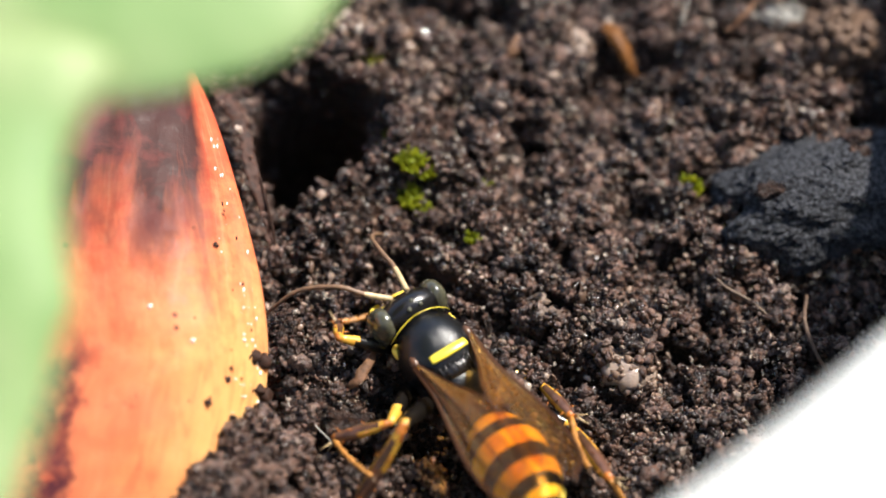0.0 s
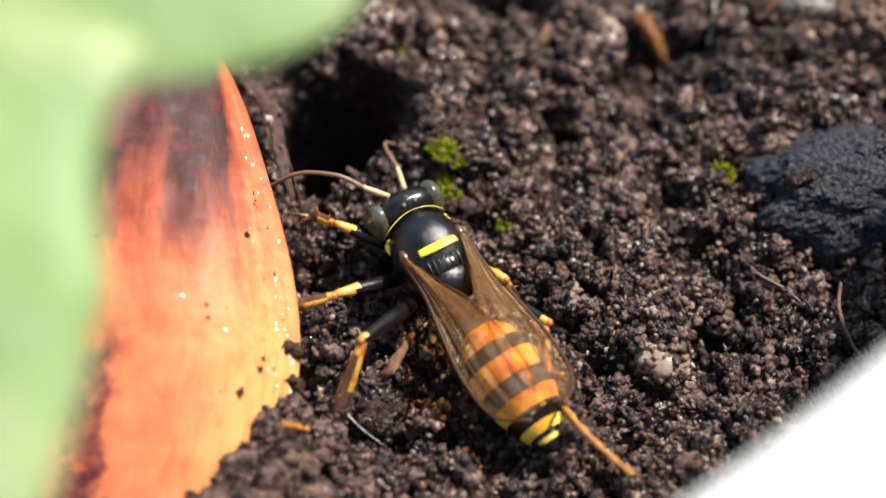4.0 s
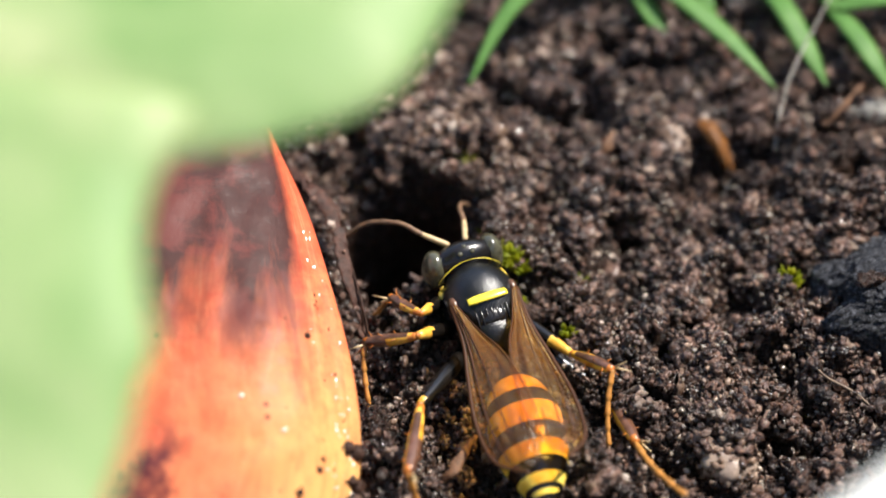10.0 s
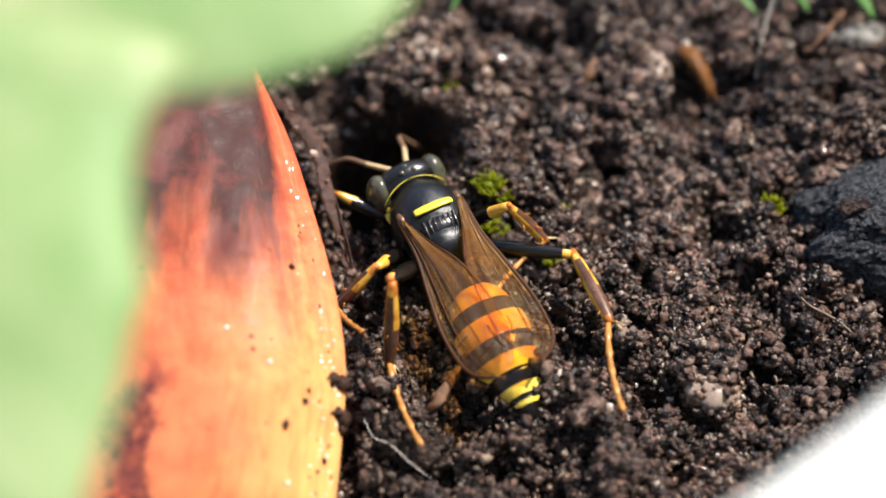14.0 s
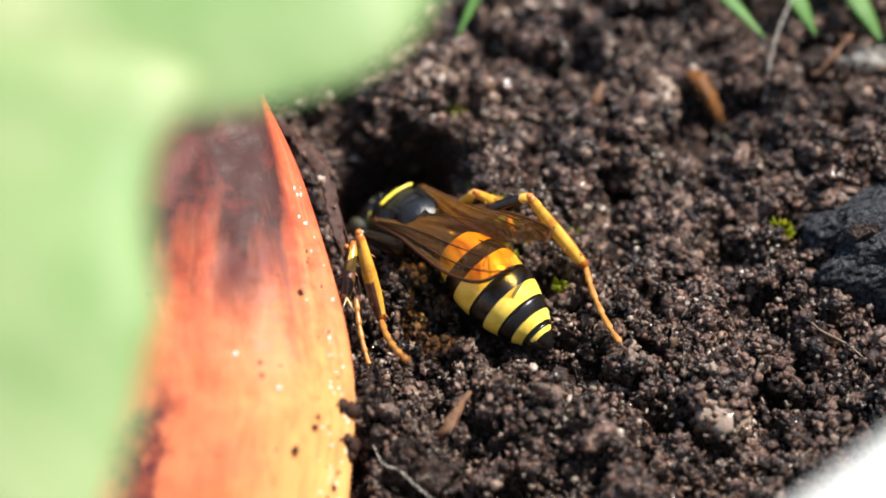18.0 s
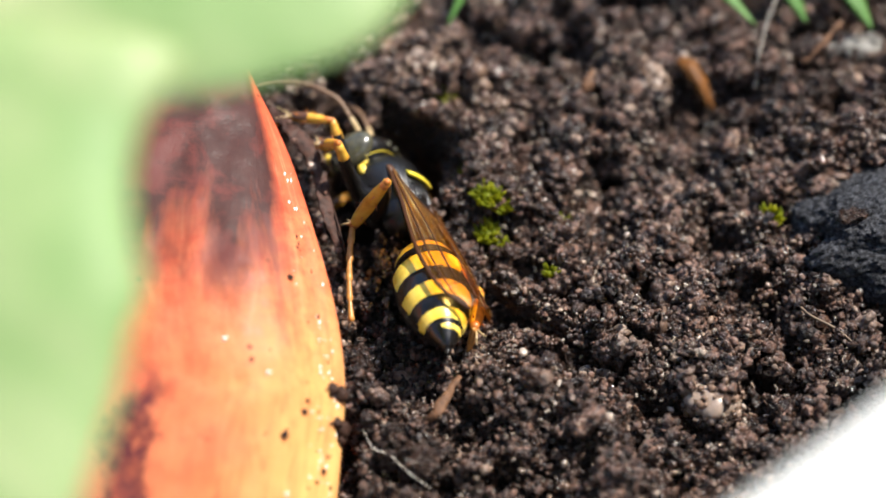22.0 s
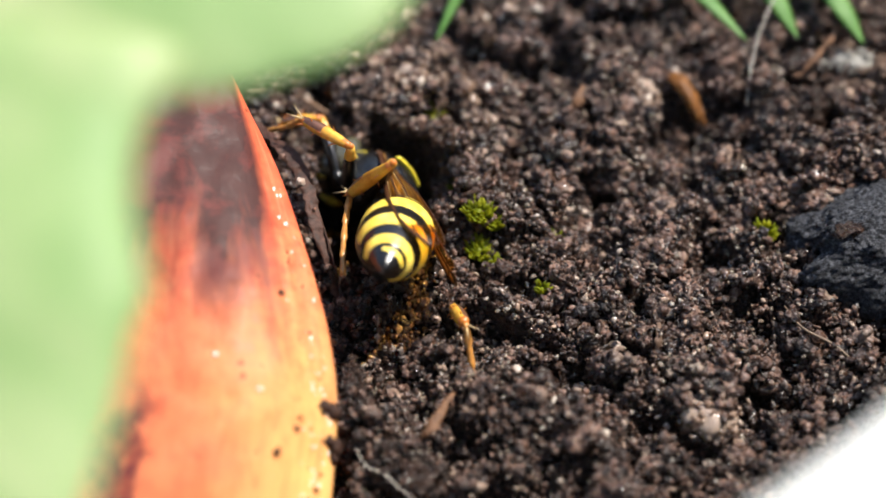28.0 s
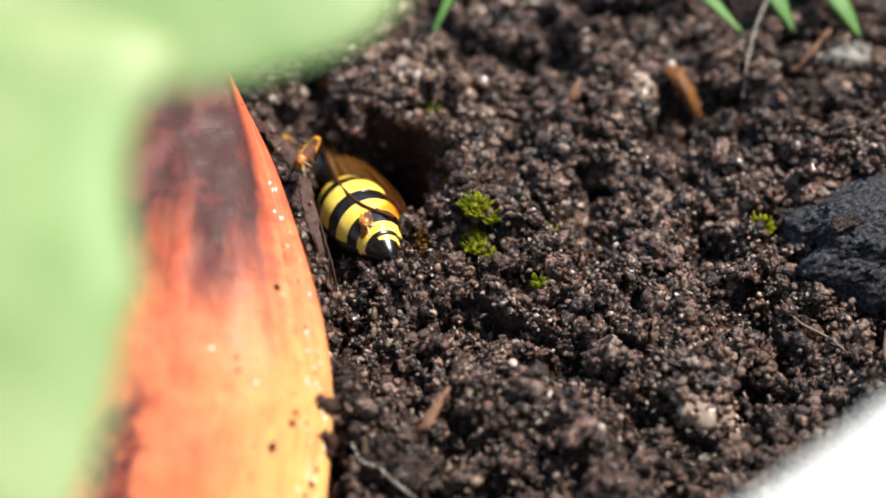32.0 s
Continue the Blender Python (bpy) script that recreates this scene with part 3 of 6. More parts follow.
# ---- pot rim ----
def build_rim():
    """A thick rounded lip that sweeps round the bed of soil."""
    cx, cy, rad = -28.4, 21.5, 60.9
    prof = [(8.5, -4), (5.2, 8), (0.8, 20.5), (0.0, 23.0), (0.45, 24.3), (1.5, 25.0), (3.0, 25.2), (4.8, 24.8), (6.0, 23.8), (7.0, 21.0), (11.6, 6), (12.6, -4)]
    prof = spline([(a, b, 0) for a, b in prof], 30)[:, :2]
    n, verts = 220, []
    for a, b in prof:
        for k in range(n):
            w = 2 * math.pi * k / n
            verts.append((cx + (rad + a) * math.cos(w), cy + (rad + a) * math.sin(w), b))
    tagged(part("pot_rim", mesh_of("pot_rim", np.array(verts), grid_faces(n, len(prof), True), RIM)),
           "thick smooth white glazed flower pot rim", "flower pot", kind="structure")


build_rim()


# ---- stones, plants and litter ----
def rest(x, y, dz=0.0):
    return Vector((x, y, float(top(x, y)) + dz)) * MM


def stone(name, centre, radii, seed, mat, label, category, turn=0.0, amount=0.35, sub=5, fine=0.06):
    v, f = ico(sub)
    v = lumps(v, seed, amount, 0.9)
    out = []
    for c in v:
        q = Vector(c) * 6 + Vector((seed, 0, seed))
        rag = 0.3 * noise.noise(q * 0.7) + 0.5 * noise.noise(q * 2.3) + 0.5 * noise.noise(q * 5.1) + 0.45 * noise.noise(q * 11) + 0.3 * noise.noise(q * 21)
        out.append(c * (1 + fine * rag))
    v = np.array(out)
    v[:, 2] = np.where(v[:, 2] > 0.5, 0.5 + (v[:, 2] - 0.5) * 0.55, v[:, 2])     # worn flat on top
    v = v * np.array(radii)
    ob = part(name, mesh_of(name, v, f, mat), m=Matrix.Translation(Vector(centre) * MM) @ Matrix.Rotation(turn, 4, "Z"))
    r = random.Random(seed)
    for n in range(9 if sub > 5 else 0):      # splinters and crumbs lying in its cracks
        w, q = r.uniform(0, 6.28), r.uniform(0.3, 0.9)
        d = v[np.argmin((v[:, 0] - q * radii[0] * math.cos(w)) ** 2 + (v[:, 1] - q * radii[1] * math.sin(w)) ** 2 - v[:, 2])]
        g = lumps(ico(3)[0], n + seed, 0.7, 1.6) * r.uniform(0.2, 0.5) * np.array((1.4, 0.9, 0.6))
        part("chip", mesh_of("chip", g + d, ico(3)[1], mat if n % 3 else SOIL, smooth=False), ob)
    return tagged(ob, label, category)


def clump(name, seed, radius, mat=None, shape=(1, 1, 1), count=170):
    """A crumb of soil: a core with many grains stuck to it."""
    r = random.Random(seed)
    ob = new(name, mesh_of(name, lumps(ico(3)[0], seed, 0.5) * radius * 0.74 * np.array(shape), ico(3)[1], mat or GRAIN))
    pieces = []
    for n in range(count):
        d = Vector((r.gauss(0, 1), r.gauss(0, 1), r.gauss(0, 1))).normalized()
        v, f = SMALL[n % 5] if n % 3 else ROUGH[n % 5]
        k = radius * r.uniform(0.05, 0.17)
        pieces.append((v * k + np.array(d) * np.array(shape) * radius * r.uniform(0.66, 0.9) * (1 + 0.35 * noise.noise(d * 1.5 + Vector((seed, 0, 0)))), f))
    tagged(part("crumb_coat", mesh_of("crumb_coat", *join(pieces), mat or GRAIN), ob), kind="stuff")
    return ob


def clod(name, x, y, z, radius, shape, seed, mat, label, turn=0.0):
    ob = clump(name, seed, radius, mat, shape)
    ob.matrix_basis = Matrix.Translation(Vector((x, y, z)) * MM) @ Matrix.Rotation(turn, 4, "Z")
    return tagged(ob, label, "clod")


def build_stones():
    stone("charcoal_lump", (18.4, -4.0, 0.9), (4.9, 2.5, 2.4), 3, CHARCOAL, "matt dark grey charcoal lump half sunk in soil", "charcoal", 0.15, 0.42, 6, 0.085)
    stone("charcoal_flake", (12.3, -1.4, 0.2), (1.7, 0.7, 0.6), 8, CHARCOAL, "thin dark charcoal flake lying in soil", "charcoal", 0.2, 0.4, 5, 0.1)
    clod("grey_clod", 13.9, 2.3, 0.5, 1.4, (1.05, 1, 0.8), 5, SOIL, "soft dark grey clod in the soil")
    clod("brown_clod", 18.4, 3.1, 0.9, 1.9, (1.1, 1, 0.9), 12, BARK, "rough red-brown clod beside the grass")
    clod("brown_clod", 9.7, -11.2, 0.7, 1.05, (1.2, 1, 0.7), 15, BEAD, "crumbly light brown clod on the soil")
    clod("brown_clod", 8.2, 3.2, 0.4, 0.9, (1, 1, 0.9), 16, BEAD, "crumbly light brown clod on the soil")
    clod("soil_lump", -0.9, -13.4, 0.8, 1.3, (1.3, 0.9, 0.75), 21, SOIL, "dark soil lump beside the withered leaf", -0.5)
    clod("grey_crust", 16.6, 4.9, 0.4, 0.75, (1.5, 0.8, 0.6), 31, LICHEN, "pale grey lichen crust on the soil")
    for n, (x, y, r) in enumerate(((10.65, -2.00, 0.27), (6.54, -8.33, 0.24), (4.02, -10.16, 0.20), (4.75, -10.16, 0.15), (5.45, 1.40, 0.16), (7.86, -1.20, 0.22), (2.69, -5.82, 0.30), (5.84, -1.65, 0.16), (8.64, -7.09, 0.22), (9.30, -6.24, 0.15), (2.25, -7.04, 0.20), (9.89, -6.61, 0.20), (3.23, -8.02, 0.18))):
        v = lumps(ico(3)[0], n + 70, 0.3, 1.1) * r * np.array((1.1, 0.95, 0.9))
        tagged(part("sand_grain", mesh_of("sand_grain", v, ico(3)[1], BEAD if n % 3 else QUARTZ), m=Matrix.Translation(rest(x, y, r * 0.55))),
               "rounded clear brown sand grain on dark soil", "grain", "coarse sand grains")
    for n, (x, y, r) in enumerate(((11.40, 0.82, 0.22), (7.68, 2.97, 0.30), (1.94, -13.16, 0.28), (0.78, -13.67, 0.22), (4.33, -10.86, 0.26), (0.15, -13.15, 0.24), (3.69, -0.19, 0.22), (5.15, -0.73, 0.20))):
        v = lumps(ico(3)[0], n + 90, 0.6, 1.2) * r * np.array((1.0, 0.85, 0.8))
        tagged(part("pebble", mesh_of("pebble", v, ico(3)[1], PALE if n % 2 == 0 else PEBBLE), m=Matrix.Translation(rest(x, y, r * 0.4))), "angular whitish pebble on dark soil", "pebble", "whitish pebbles")
    for n, (x, y, r) in enumerate([(-0.4, 5.5, 0.40), (-5.0, 2.3, 0.22), (11.4, 1.2, 0.30), (3.5, -4.1, 0.28), (-0.7, 3.7, 0.36), (11.6, -0.3, 0.28), (2.6, -5.7, 0.32),
                                   (4.6, -9.9, 0.22), (2.0, -13.0, 0.34), (0.9, -13.6, 0.26), (7.2, -10.2, 0.24), (6.7, -8.1, 0.26), (13.5, -1.8, 0.13),
                                   (6.0, 7.2, 0.2), (-3.2, 4.6, 0.3), (-4.4, 3.4, 0.34), (1.6, 4.4, 0.28), (3.6, 1.2, 0.22), (5.2, -2.0, 0.2), (-2.0, -13.2, 0.22)]):
        v, f = ico(3)
        v = lumps(v, n + 40, 0.6, 1.1) * r * 0.85 * np.array((1.15, 0.95, 0.8))
        tagged(part("pebble", mesh_of("pebble", v, f, PEBBLE), m=Matrix.Translation(rest(x, y, r * 0.35))), "small pale sand-coloured pebble on dark soil", "pebble", "pebbles in the soil")


def blade(points, width, mat, n=26):
    """A keeled grass blade that narrows to its tip (the last point)."""
    p = spline(points, n)
    verts = []
    for i in range(n):
        q = i / (n - 1)
        w = width * (1 - max(0, (q - 0.55) / 0.45) ** 1.8) * (0.75 + 0.25 * min(1, q * 3)) + 0.02
        d = p[min(i + 1, n - 1)] - p[max(i - 1, 0)]
        d /= np.linalg.norm(d)
        a = np.cross(d, (0, 0, 1))
        a /= np.linalg.norm(a) + 1e-9
        b = np.cross(a, d)
        for k, h in ((-1, 0.05), (-0.5, 0.12), (0, 0.10), (0.5, 0.12), (1, 0.05), (0.5, -0.03), (0, -0.07), (-0.5, -0.03)):
            verts.append(p[i] + a * k * w + b * h * w * 1.3)
    faces = grid_faces(8, n, True) + [tuple(range(8))[::-1], tuple(range(8 * n - 8, 8 * n))]
    return mesh_of("blade", np.array(verts), faces, mat)


def build_grass():
    tuft = tagged(new("grass_tuft"), "short narrow bright green grass blades above soil", "grass")
    for pts, w in (([(9.0, 12.5, 0.3), (5.2, 11.0, 2.6), (2.2, 8.6, 2.5), (0.3, 5.2, 1.3)], 0.42),
                   ([(5.0, 13.0, 0.3), (8.0, 9.9, 2.1), (10.3, 7.6, 2.0), (12.4, 5.2, 1.4)], 0.42),
                   ([(7.6, 13.0, 0.3), (7.2, 10.3, 1.4), (7.8, 8.6, 1.4), (8.6, 7.3, 1.0)], 0.40)):
        part("blade", blade(pts, w, GRASS), tuft)
    tuft = tagged(new("grass_tuft"), "small green shoot with narrow pointed leaves", "grass")
    v, f = tube(spline([(14.9, 13.5, -0.4), (14.9, 11, 1.0), (14.8, 8.8, 1.9)], 10), [0.35, 0.28, 0.22], 10)
    part("stem", mesh_of("stem", v, f, GRASS), tuft)
    for pts, w in (([(14.8, 9.0, 1.8), (15.5, 7.6, 2.0), (16.2, 6.3, 1.8), (16.9, 5.1, 1.3)], 0.42),
                   ([(12.0, 11.0, 1.0), (12.7, 9.0, 2.1), (13.6, 7.0, 1.8), (14.4, 5.5, 1.2)], 0.45),
                   ([(14.9, 9.0, 1.9), (16.6, 9.0, 2.4), (18.4, 9.3, 2.4), (20.5, 9.6, 1.8)], 0.45),
                   ([(14.8, 9.1, 1.9), (14.0, 10.2, 2.6), (13.0, 11.2, 2.8), (11.8, 12.3, 2.4)], 0.42),
                   ([(9.6, 13.0, 0.4), (9.5, 11.0, 1.8), (9.8, 9.4, 1.9), (10.2, 8.6, 1.5)], 0.3)):
        part("blade", blade(pts, w, GRASS), tuft)


def build_moss():
    r = random.Random(11)
    for x, y, n, spread in ((1.35, -1.1, 30, 0.38), (1.65, -2.0, 18, 0.26), (1.85, -2.95, 44, 0.48), (2.45, -3.1, 36, 0.40), (1.85, -3.95, 34, 0.40), (2.3, -4.4, 16, 0.26), (4.1, -5.8, 10, 0.20),
                            (0.2, 2.5, 14, 0.28), (4.7, -3.4, 10, 0.22), (12.4, -3.4, 26, 0.36)):
        tuft = tagged(part("moss_tuft", mesh_of("moss_tuft", *tube([(0, 0, -0.3), (0, 0, 0.12)], [spread * 0.6, spread * 0.35], 9), MOSS), m=Matrix.Translation(rest(x, y, 0.42))),
                      "tiny tuft of yellow-green moss on soil", "moss", "moss tufts")
        pieces = []
        for _ in range(int(n * 2.2)):
            a, q = r.uniform(0, 6.28), spread * math.sqrt(r.random())
            base = np.array((q * math.cos(a), q * math.sin(a), -0.05))
            lean = np.array((math.cos(a) * r.uniform(0.1, 0.7), math.sin(a) * r.uniform(0.1, 0.7), 1.0))
            ln = r.uniform(0.26, 0.48)
            pieces.append(tube([base, base + lean * ln * 0.5, base + lean * ln + np.array((0, 0, -0.04))], [0.06, 0.13, 0.02], 6, 0.4))
        part("leaves", mesh_of("leaves", *join(pieces), MOSS), tuft)


def strand(name, pts, radii, mat, label, category, n=24, flat=1.0, jag=0.0):
    v, f = tube(spline(pts, n) + np.array((0, 0, 0.3)), radii, 8, flat)
    v = np.array([c + jag * np.array(noise.noise_vector(Vector(c) * 3.1)) for c in v])
    tagged(part(name, mesh_of(name, v, f, mat)), label, category)


def build_litter():
    strand("plant_hair", [(12.2, 2.6, 0.5), (12.6, 4.6, 1.0), (13.1, 6.0, 1.5), (14.2, 8.0, 2.3), (15.2, 9.6, 3.0)], [0.020, 0.030, 0.016], HAIR, "fine silvery plant hair arching over soil", "fibre")
    strand("root_fibre", [(14.6, -0.8, 0.6), (14.75, 0.2, 1.0), (15.3, 1.0, 0.9), (15.9, 0.7, 0.4)], [0.06, 0.05, 0.03], FIBRE, "curled thin dry root fibre", "fibre")
    strand("root_fibre", [(12.8, -6.7, 0.5), (13.3, -7.9, 0.9), (14.4, -8.6, 0.8), (15.3, -9.4, 0.5)], [0.035, 0.055, 0.03], FIBRE, "dry tan root fibre lying on soil", "fibre")
    strand("root_fibre", [(16.4, -8.2, 0.7), (16.15, -9.6, 1.2), (16.5, -10.8, 1.0), (17.0, -11.4, 0.6)], [0.07, 0.09, 0.05], BARK, "bent red-brown rootlet by the pot rim", "fibre")
    strand("white_root", [(-2.57, -12.88, 1.20), (-2.21, -13.70, 1.35), (-1.65, -13.93, 1.30), (-1.02, -14.64, 1.40), (-0.20, -15.13, 1.00)], [0.012, 0.02, 0.012], HAIR, "thin white root draped over a soil lump", "root")
    crumpled = [(-6.3, 0.5, 2.4), (-5.5, -0.7, 2.8), (-4.8, -1.6, 2.8), (-4.35, -2.8, 2.6), (-4.0, -4.2, 2.4), (-3.55, -5.6, 1.9), (-3.25, -6.8, 1.2)]
    v, f = tube(spline(crumpled, 70), [0.10, 0.28, 0.34, 0.24, 0.30, 0.18, 0.08], 14, 0.22)
    v = np.array([c + 0.13 * np.array(noise.noise_vector(Vector(c) * 2.4)) + 0.05 * np.array(noise.noise_vector(Vector(c) * 7)) for c in v])
    strip = tagged(part("withered_strip", mesh_of("withered_strip", v, f, CURLED)), "dark shrivelled strip of leaf beside the burrow", "dead leaf")
    for n, c in enumerate(spline(crumpled, 8)):
        g = lumps(ico(2)[0], n, 0.5) * (0.07 + 0.04 * (n % 4)) + np.array(c) + np.array((0.25 * math.sin(n * 2.1) - 0.1, 0.2 * math.cos(n), 0.05))
        part("crumb", mesh_of("crumb", g, ico(2)[1], PEBBLE if n % 7 == 3 else GRAIN, smooth=False), strip)
    strand("root_fibre", [(-4.0, -3.2, 1.9), (-3.6, -4.8, 2.0), (-3.2, -6.2, 1.4), (-3.1, -7.2, 0.5)], [0.03, 0.045, 0.03], SCORCH, "black thread-like rootlet by the burrow", "fibre")
    strand("wood_chip", [(-0.39, -12.49, 1.10), (0.06, -12.27, 1.60), (0.76, -10.85, 1.40)], [0.10, 0.24, 0.20, 0.07], TAN, "orange-brown splinter of wood on soil", "chip", 16, 0.6, 0.12)
    strand("wood_chip", [(2.81, -11.77, 1.00), (3.14, -11.80, 1.30), (3.51, -11.49, 0.90)], [0.06, 0.16, 0.05], TAN, "small orange-brown wood crumb", "chip", 14, 0.6, 0.12)
    strand("bark_shred", [(5.67, 2.12, 0.40), (5.74, 2.47, 1.00), (5.99, 3.15, 1.00)], [0.12, 0.20, 0.07], TAN, "upright red-brown shred of bark", "chip", 14, 0.4, 0.12)
    strand("bark_shred", [(8.05, -8.88, 0.40), (8.09, -8.43, 1.00), (8.25, -7.64, 0.90)], [0.10, 0.16, 0.06], BARK, "upright brown shred of bark", "chip", 14, 0.4, 0.12)
    strand("dry_stalk", [(14.09, 3.45, 0.90), (14.83, 4.02, 1.50), (15.68, 5.05, 1.60)], [0.12, 0.15, 0.08], TAN, "tan broken stalk leaning behind the soil", "stalk", 16, 0.7, 0.12)
    ring = np.array([(0.17 * math.cos(a), 0.15 * math.sin(a), 0.05 * a / 5) for a in np.linspace(0, 5.4, 28)])
    v, f = tube(ring + np.array((11.46, -0.87, 1.10)), [0.02, 0.05, 0.055, 0.03], 8)
    tagged(part("root_curl", mesh_of("root_curl", v, f, PALE)), "tiny pale curl of dry root", "root")
    clod("soil_lump", -2.75, -10.2, 1.1, 0.8, (0.6, 1.6, 1.1), 77, SOIL, "dark upright soil lump by the withered leaf")
    # amber seed husk: one cupped papery scale with a torn flap
    husk = tagged(new("seed_husk"), "small amber papery seed husk in soil", "seed")
    for dx, lift, wide in ((0.0, 0.0, 0.32), (0.20, -0.18, 0.22)):
        spine = ((9.31, 4.22, 0.9, 0.35), (9.64, 3.52, 1.35, 1.0), (9.97, 2.81, 1.3, 0.85), (10.41, 1.88, 0.7, 0.12))
        rails = [[(x + dx + k * wide * w, y + 0.5 * k * wide * w, z + lift - 0.2 * abs(k)) for x, y, z, w in spine] for k in (-1, -0.3, 0.4, 1)]
        v, f, *_ = loft(rails, 10, 16, 0.05)
        v = np.array([c + 0.09 * np.array(noise.noise_vector(Vector(c) * 2.2)) for c in v])
        part("scale", mesh_of("scale", v, f, HUSK), husk)
    for x, y, s in ((0.3, 6.6, 0.18), (-2.2, 3.0, 0.25), (-3.6, 4.2, 0.3)):
        v, f = ico(2)
        tagged(part("husk_crumb", mesh_of("husk_crumb", lumps(v, x, 0.5) * s, f, HUSK), m=Matrix.Translation(rest(x, y, s * 0.4))), "tiny orange-brown husk crumb", "seed", "husk crumbs")


CLUMPS = []
HEAP = ((-5.9, -18.3, 2.5, 1.15), (-4.9, -16.6, 2.5, 1.0), (-4.3, -15.0, 2.3, 0.85), (-3.4, -14.2, 2.0, 0.80), (-3.6, -16.3, 2.2, 1.2), (-4.5, -18.1, 2.5, 1.1), (-2.4, -15.2, 1.5, 1.1),
        (-2.6, -17.6, 1.7, 1.25), (-5.3, -17.4, 2.6, 0.8), (-1.9, -13.6, 1.2, 0.85), (-1.1, -16.4, 0.9, 1.1), (-3.9, -17.3, 3.0, 0.75), (-6.3, -19.3, 2.4, 0.9), (-1.7, -18.6, 1.2, 1.2))


def build_clumps():
    for n, rad in enumerate(h[3] for h in HEAP):
        ob = clump("soil_clump", 50 + n, rad)
        CLUMPS.append(tagged(ob, "loose dark soil clump pushed against the withered leaf", "clod", "pushed soil clumps"))
    r = random.Random(23)
    kinds = [tagged(clump("soil_clod", 80 + n, 0.75, None, (1, 0.9, 0.75), 120), "dark crumbly clod of soil grains", "clod", "loose soil clods") for n in range(4)]
    for n in range(44):
        x, y = r.uniform(0.5, 20), r.uniform(-17, 9)
        m = Matrix.Translation(rest(x, y, 0.1)) @ Euler((r.uniform(-0.4, 0.4), r.uniform(-0.4, 0.4), r.uniform(0, 6.28))).to_matrix().to_4x4()
        if n < 4:
            kinds[n].matrix_basis = m
        else:
            copy_thing(kinds[n % 4], m)


build_stones()
build_grass()
build_moss()
build_litter()
build_clumps()


# ---- wasp ----
BLACK = Nodes("black_shell", 0.27, 0.5)
BLACK.colour(BLACK.ramp(BLACK.noise(2, 4), [(0.3, (0.004, 0.004, 0.0045)), (0.7, (0.009, 0.0085, 0.008))]))
BLACK = BLACK.bump(BLACK.math("ADD", BLACK.ramp(BLACK.voronoi(15), [(0.0, 0.0), (0.35, 1.0)]), BLACK.noise(22, 4, 0.7)), 0.35, 0.03).mat
GLOSSY = Nodes("glossy_black_shell", 0.22, 0.55)
GLOSSY.colour(GLOSSY.ramp(GLOSSY.noise(1.5, 4), [(0.3, (0.004, 0.0035, 0.003)), (0.7, (0.010, 0.007, 0.005))]))
GLOSSY = GLOSSY.bump(GLOSSY.noise(14, 5, 0.7), 0.25, 0.03).mat
YELLOW = Nodes("yellow_shell", 0.24, 0.5)
YELLOW.colour(YELLOW.ramp(YELLOW.noise(2.5, 5), [(0.28, (0.70, 0.43, 0.035)), (0.5, (0.84, 0.60, 0.080)), (0.75, (0.90, 0.70, 0.16))]))
YELLOW = YELLOW.bump(YELLOW.noise(14, 4), 0.2, 0.03).mat
LEG_YELLOW = Nodes("leg_yellow", 0.26, 0.6)
LEG_YELLOW = LEG_YELLOW.colour(LEG_YELLOW.ramp(LEG_YELLOW.noise(1.1, 4), [(0.3, (0.36, 0.125, 0.014)), (0.48, (0.62, 0.32, 0.038)), (0.7, (0.77, 0.50, 0.09))])).bump(LEG_YELLOW.noise(9, 3), 0.25, 0.04).mat
LEMON = plain("lemon_shell", (0.74, 0.58, 0.045), 0.28, 0.5, 0.12, 3, 0.15)
LEG_BROWN = plain("leg_brown", (0.075, 0.032, 0.014), 0.3, 0.5, 0.5, 3, 0.2)
DUSK = plain("dusky_shin", (0.105, 0.046, 0.026), 0.28, 0.6, 0.5, 2.5, 0.2)
FOOT = plain("foot_yellow", (0.40, 0.17, 0.035), 0.35, 0.5, 0.35, 2.5, 0.2)
STALK = plain("pale_feeler_base", (0.46, 0.33, 0.17), 0.35, 0.5, 0.25, 4)
ORANGE = plain("orange_shell", (0.42, 0.13, 0.018), 0.35, 0.5, 0.2, 3)
EYE = plain("olive_eye", (0.060, 0.056, 0.034), 0.14, 0.8, 0.4, 4, 0.1)
FEELER = plain("brown_feeler", (0.16, 0.09, 0.05), 0.45, 0.4, 0.3, 4)
VEIN = plain("wing_vein", (0.050, 0.018, 0.006), 0.5, 0.2, 0.2, 4)


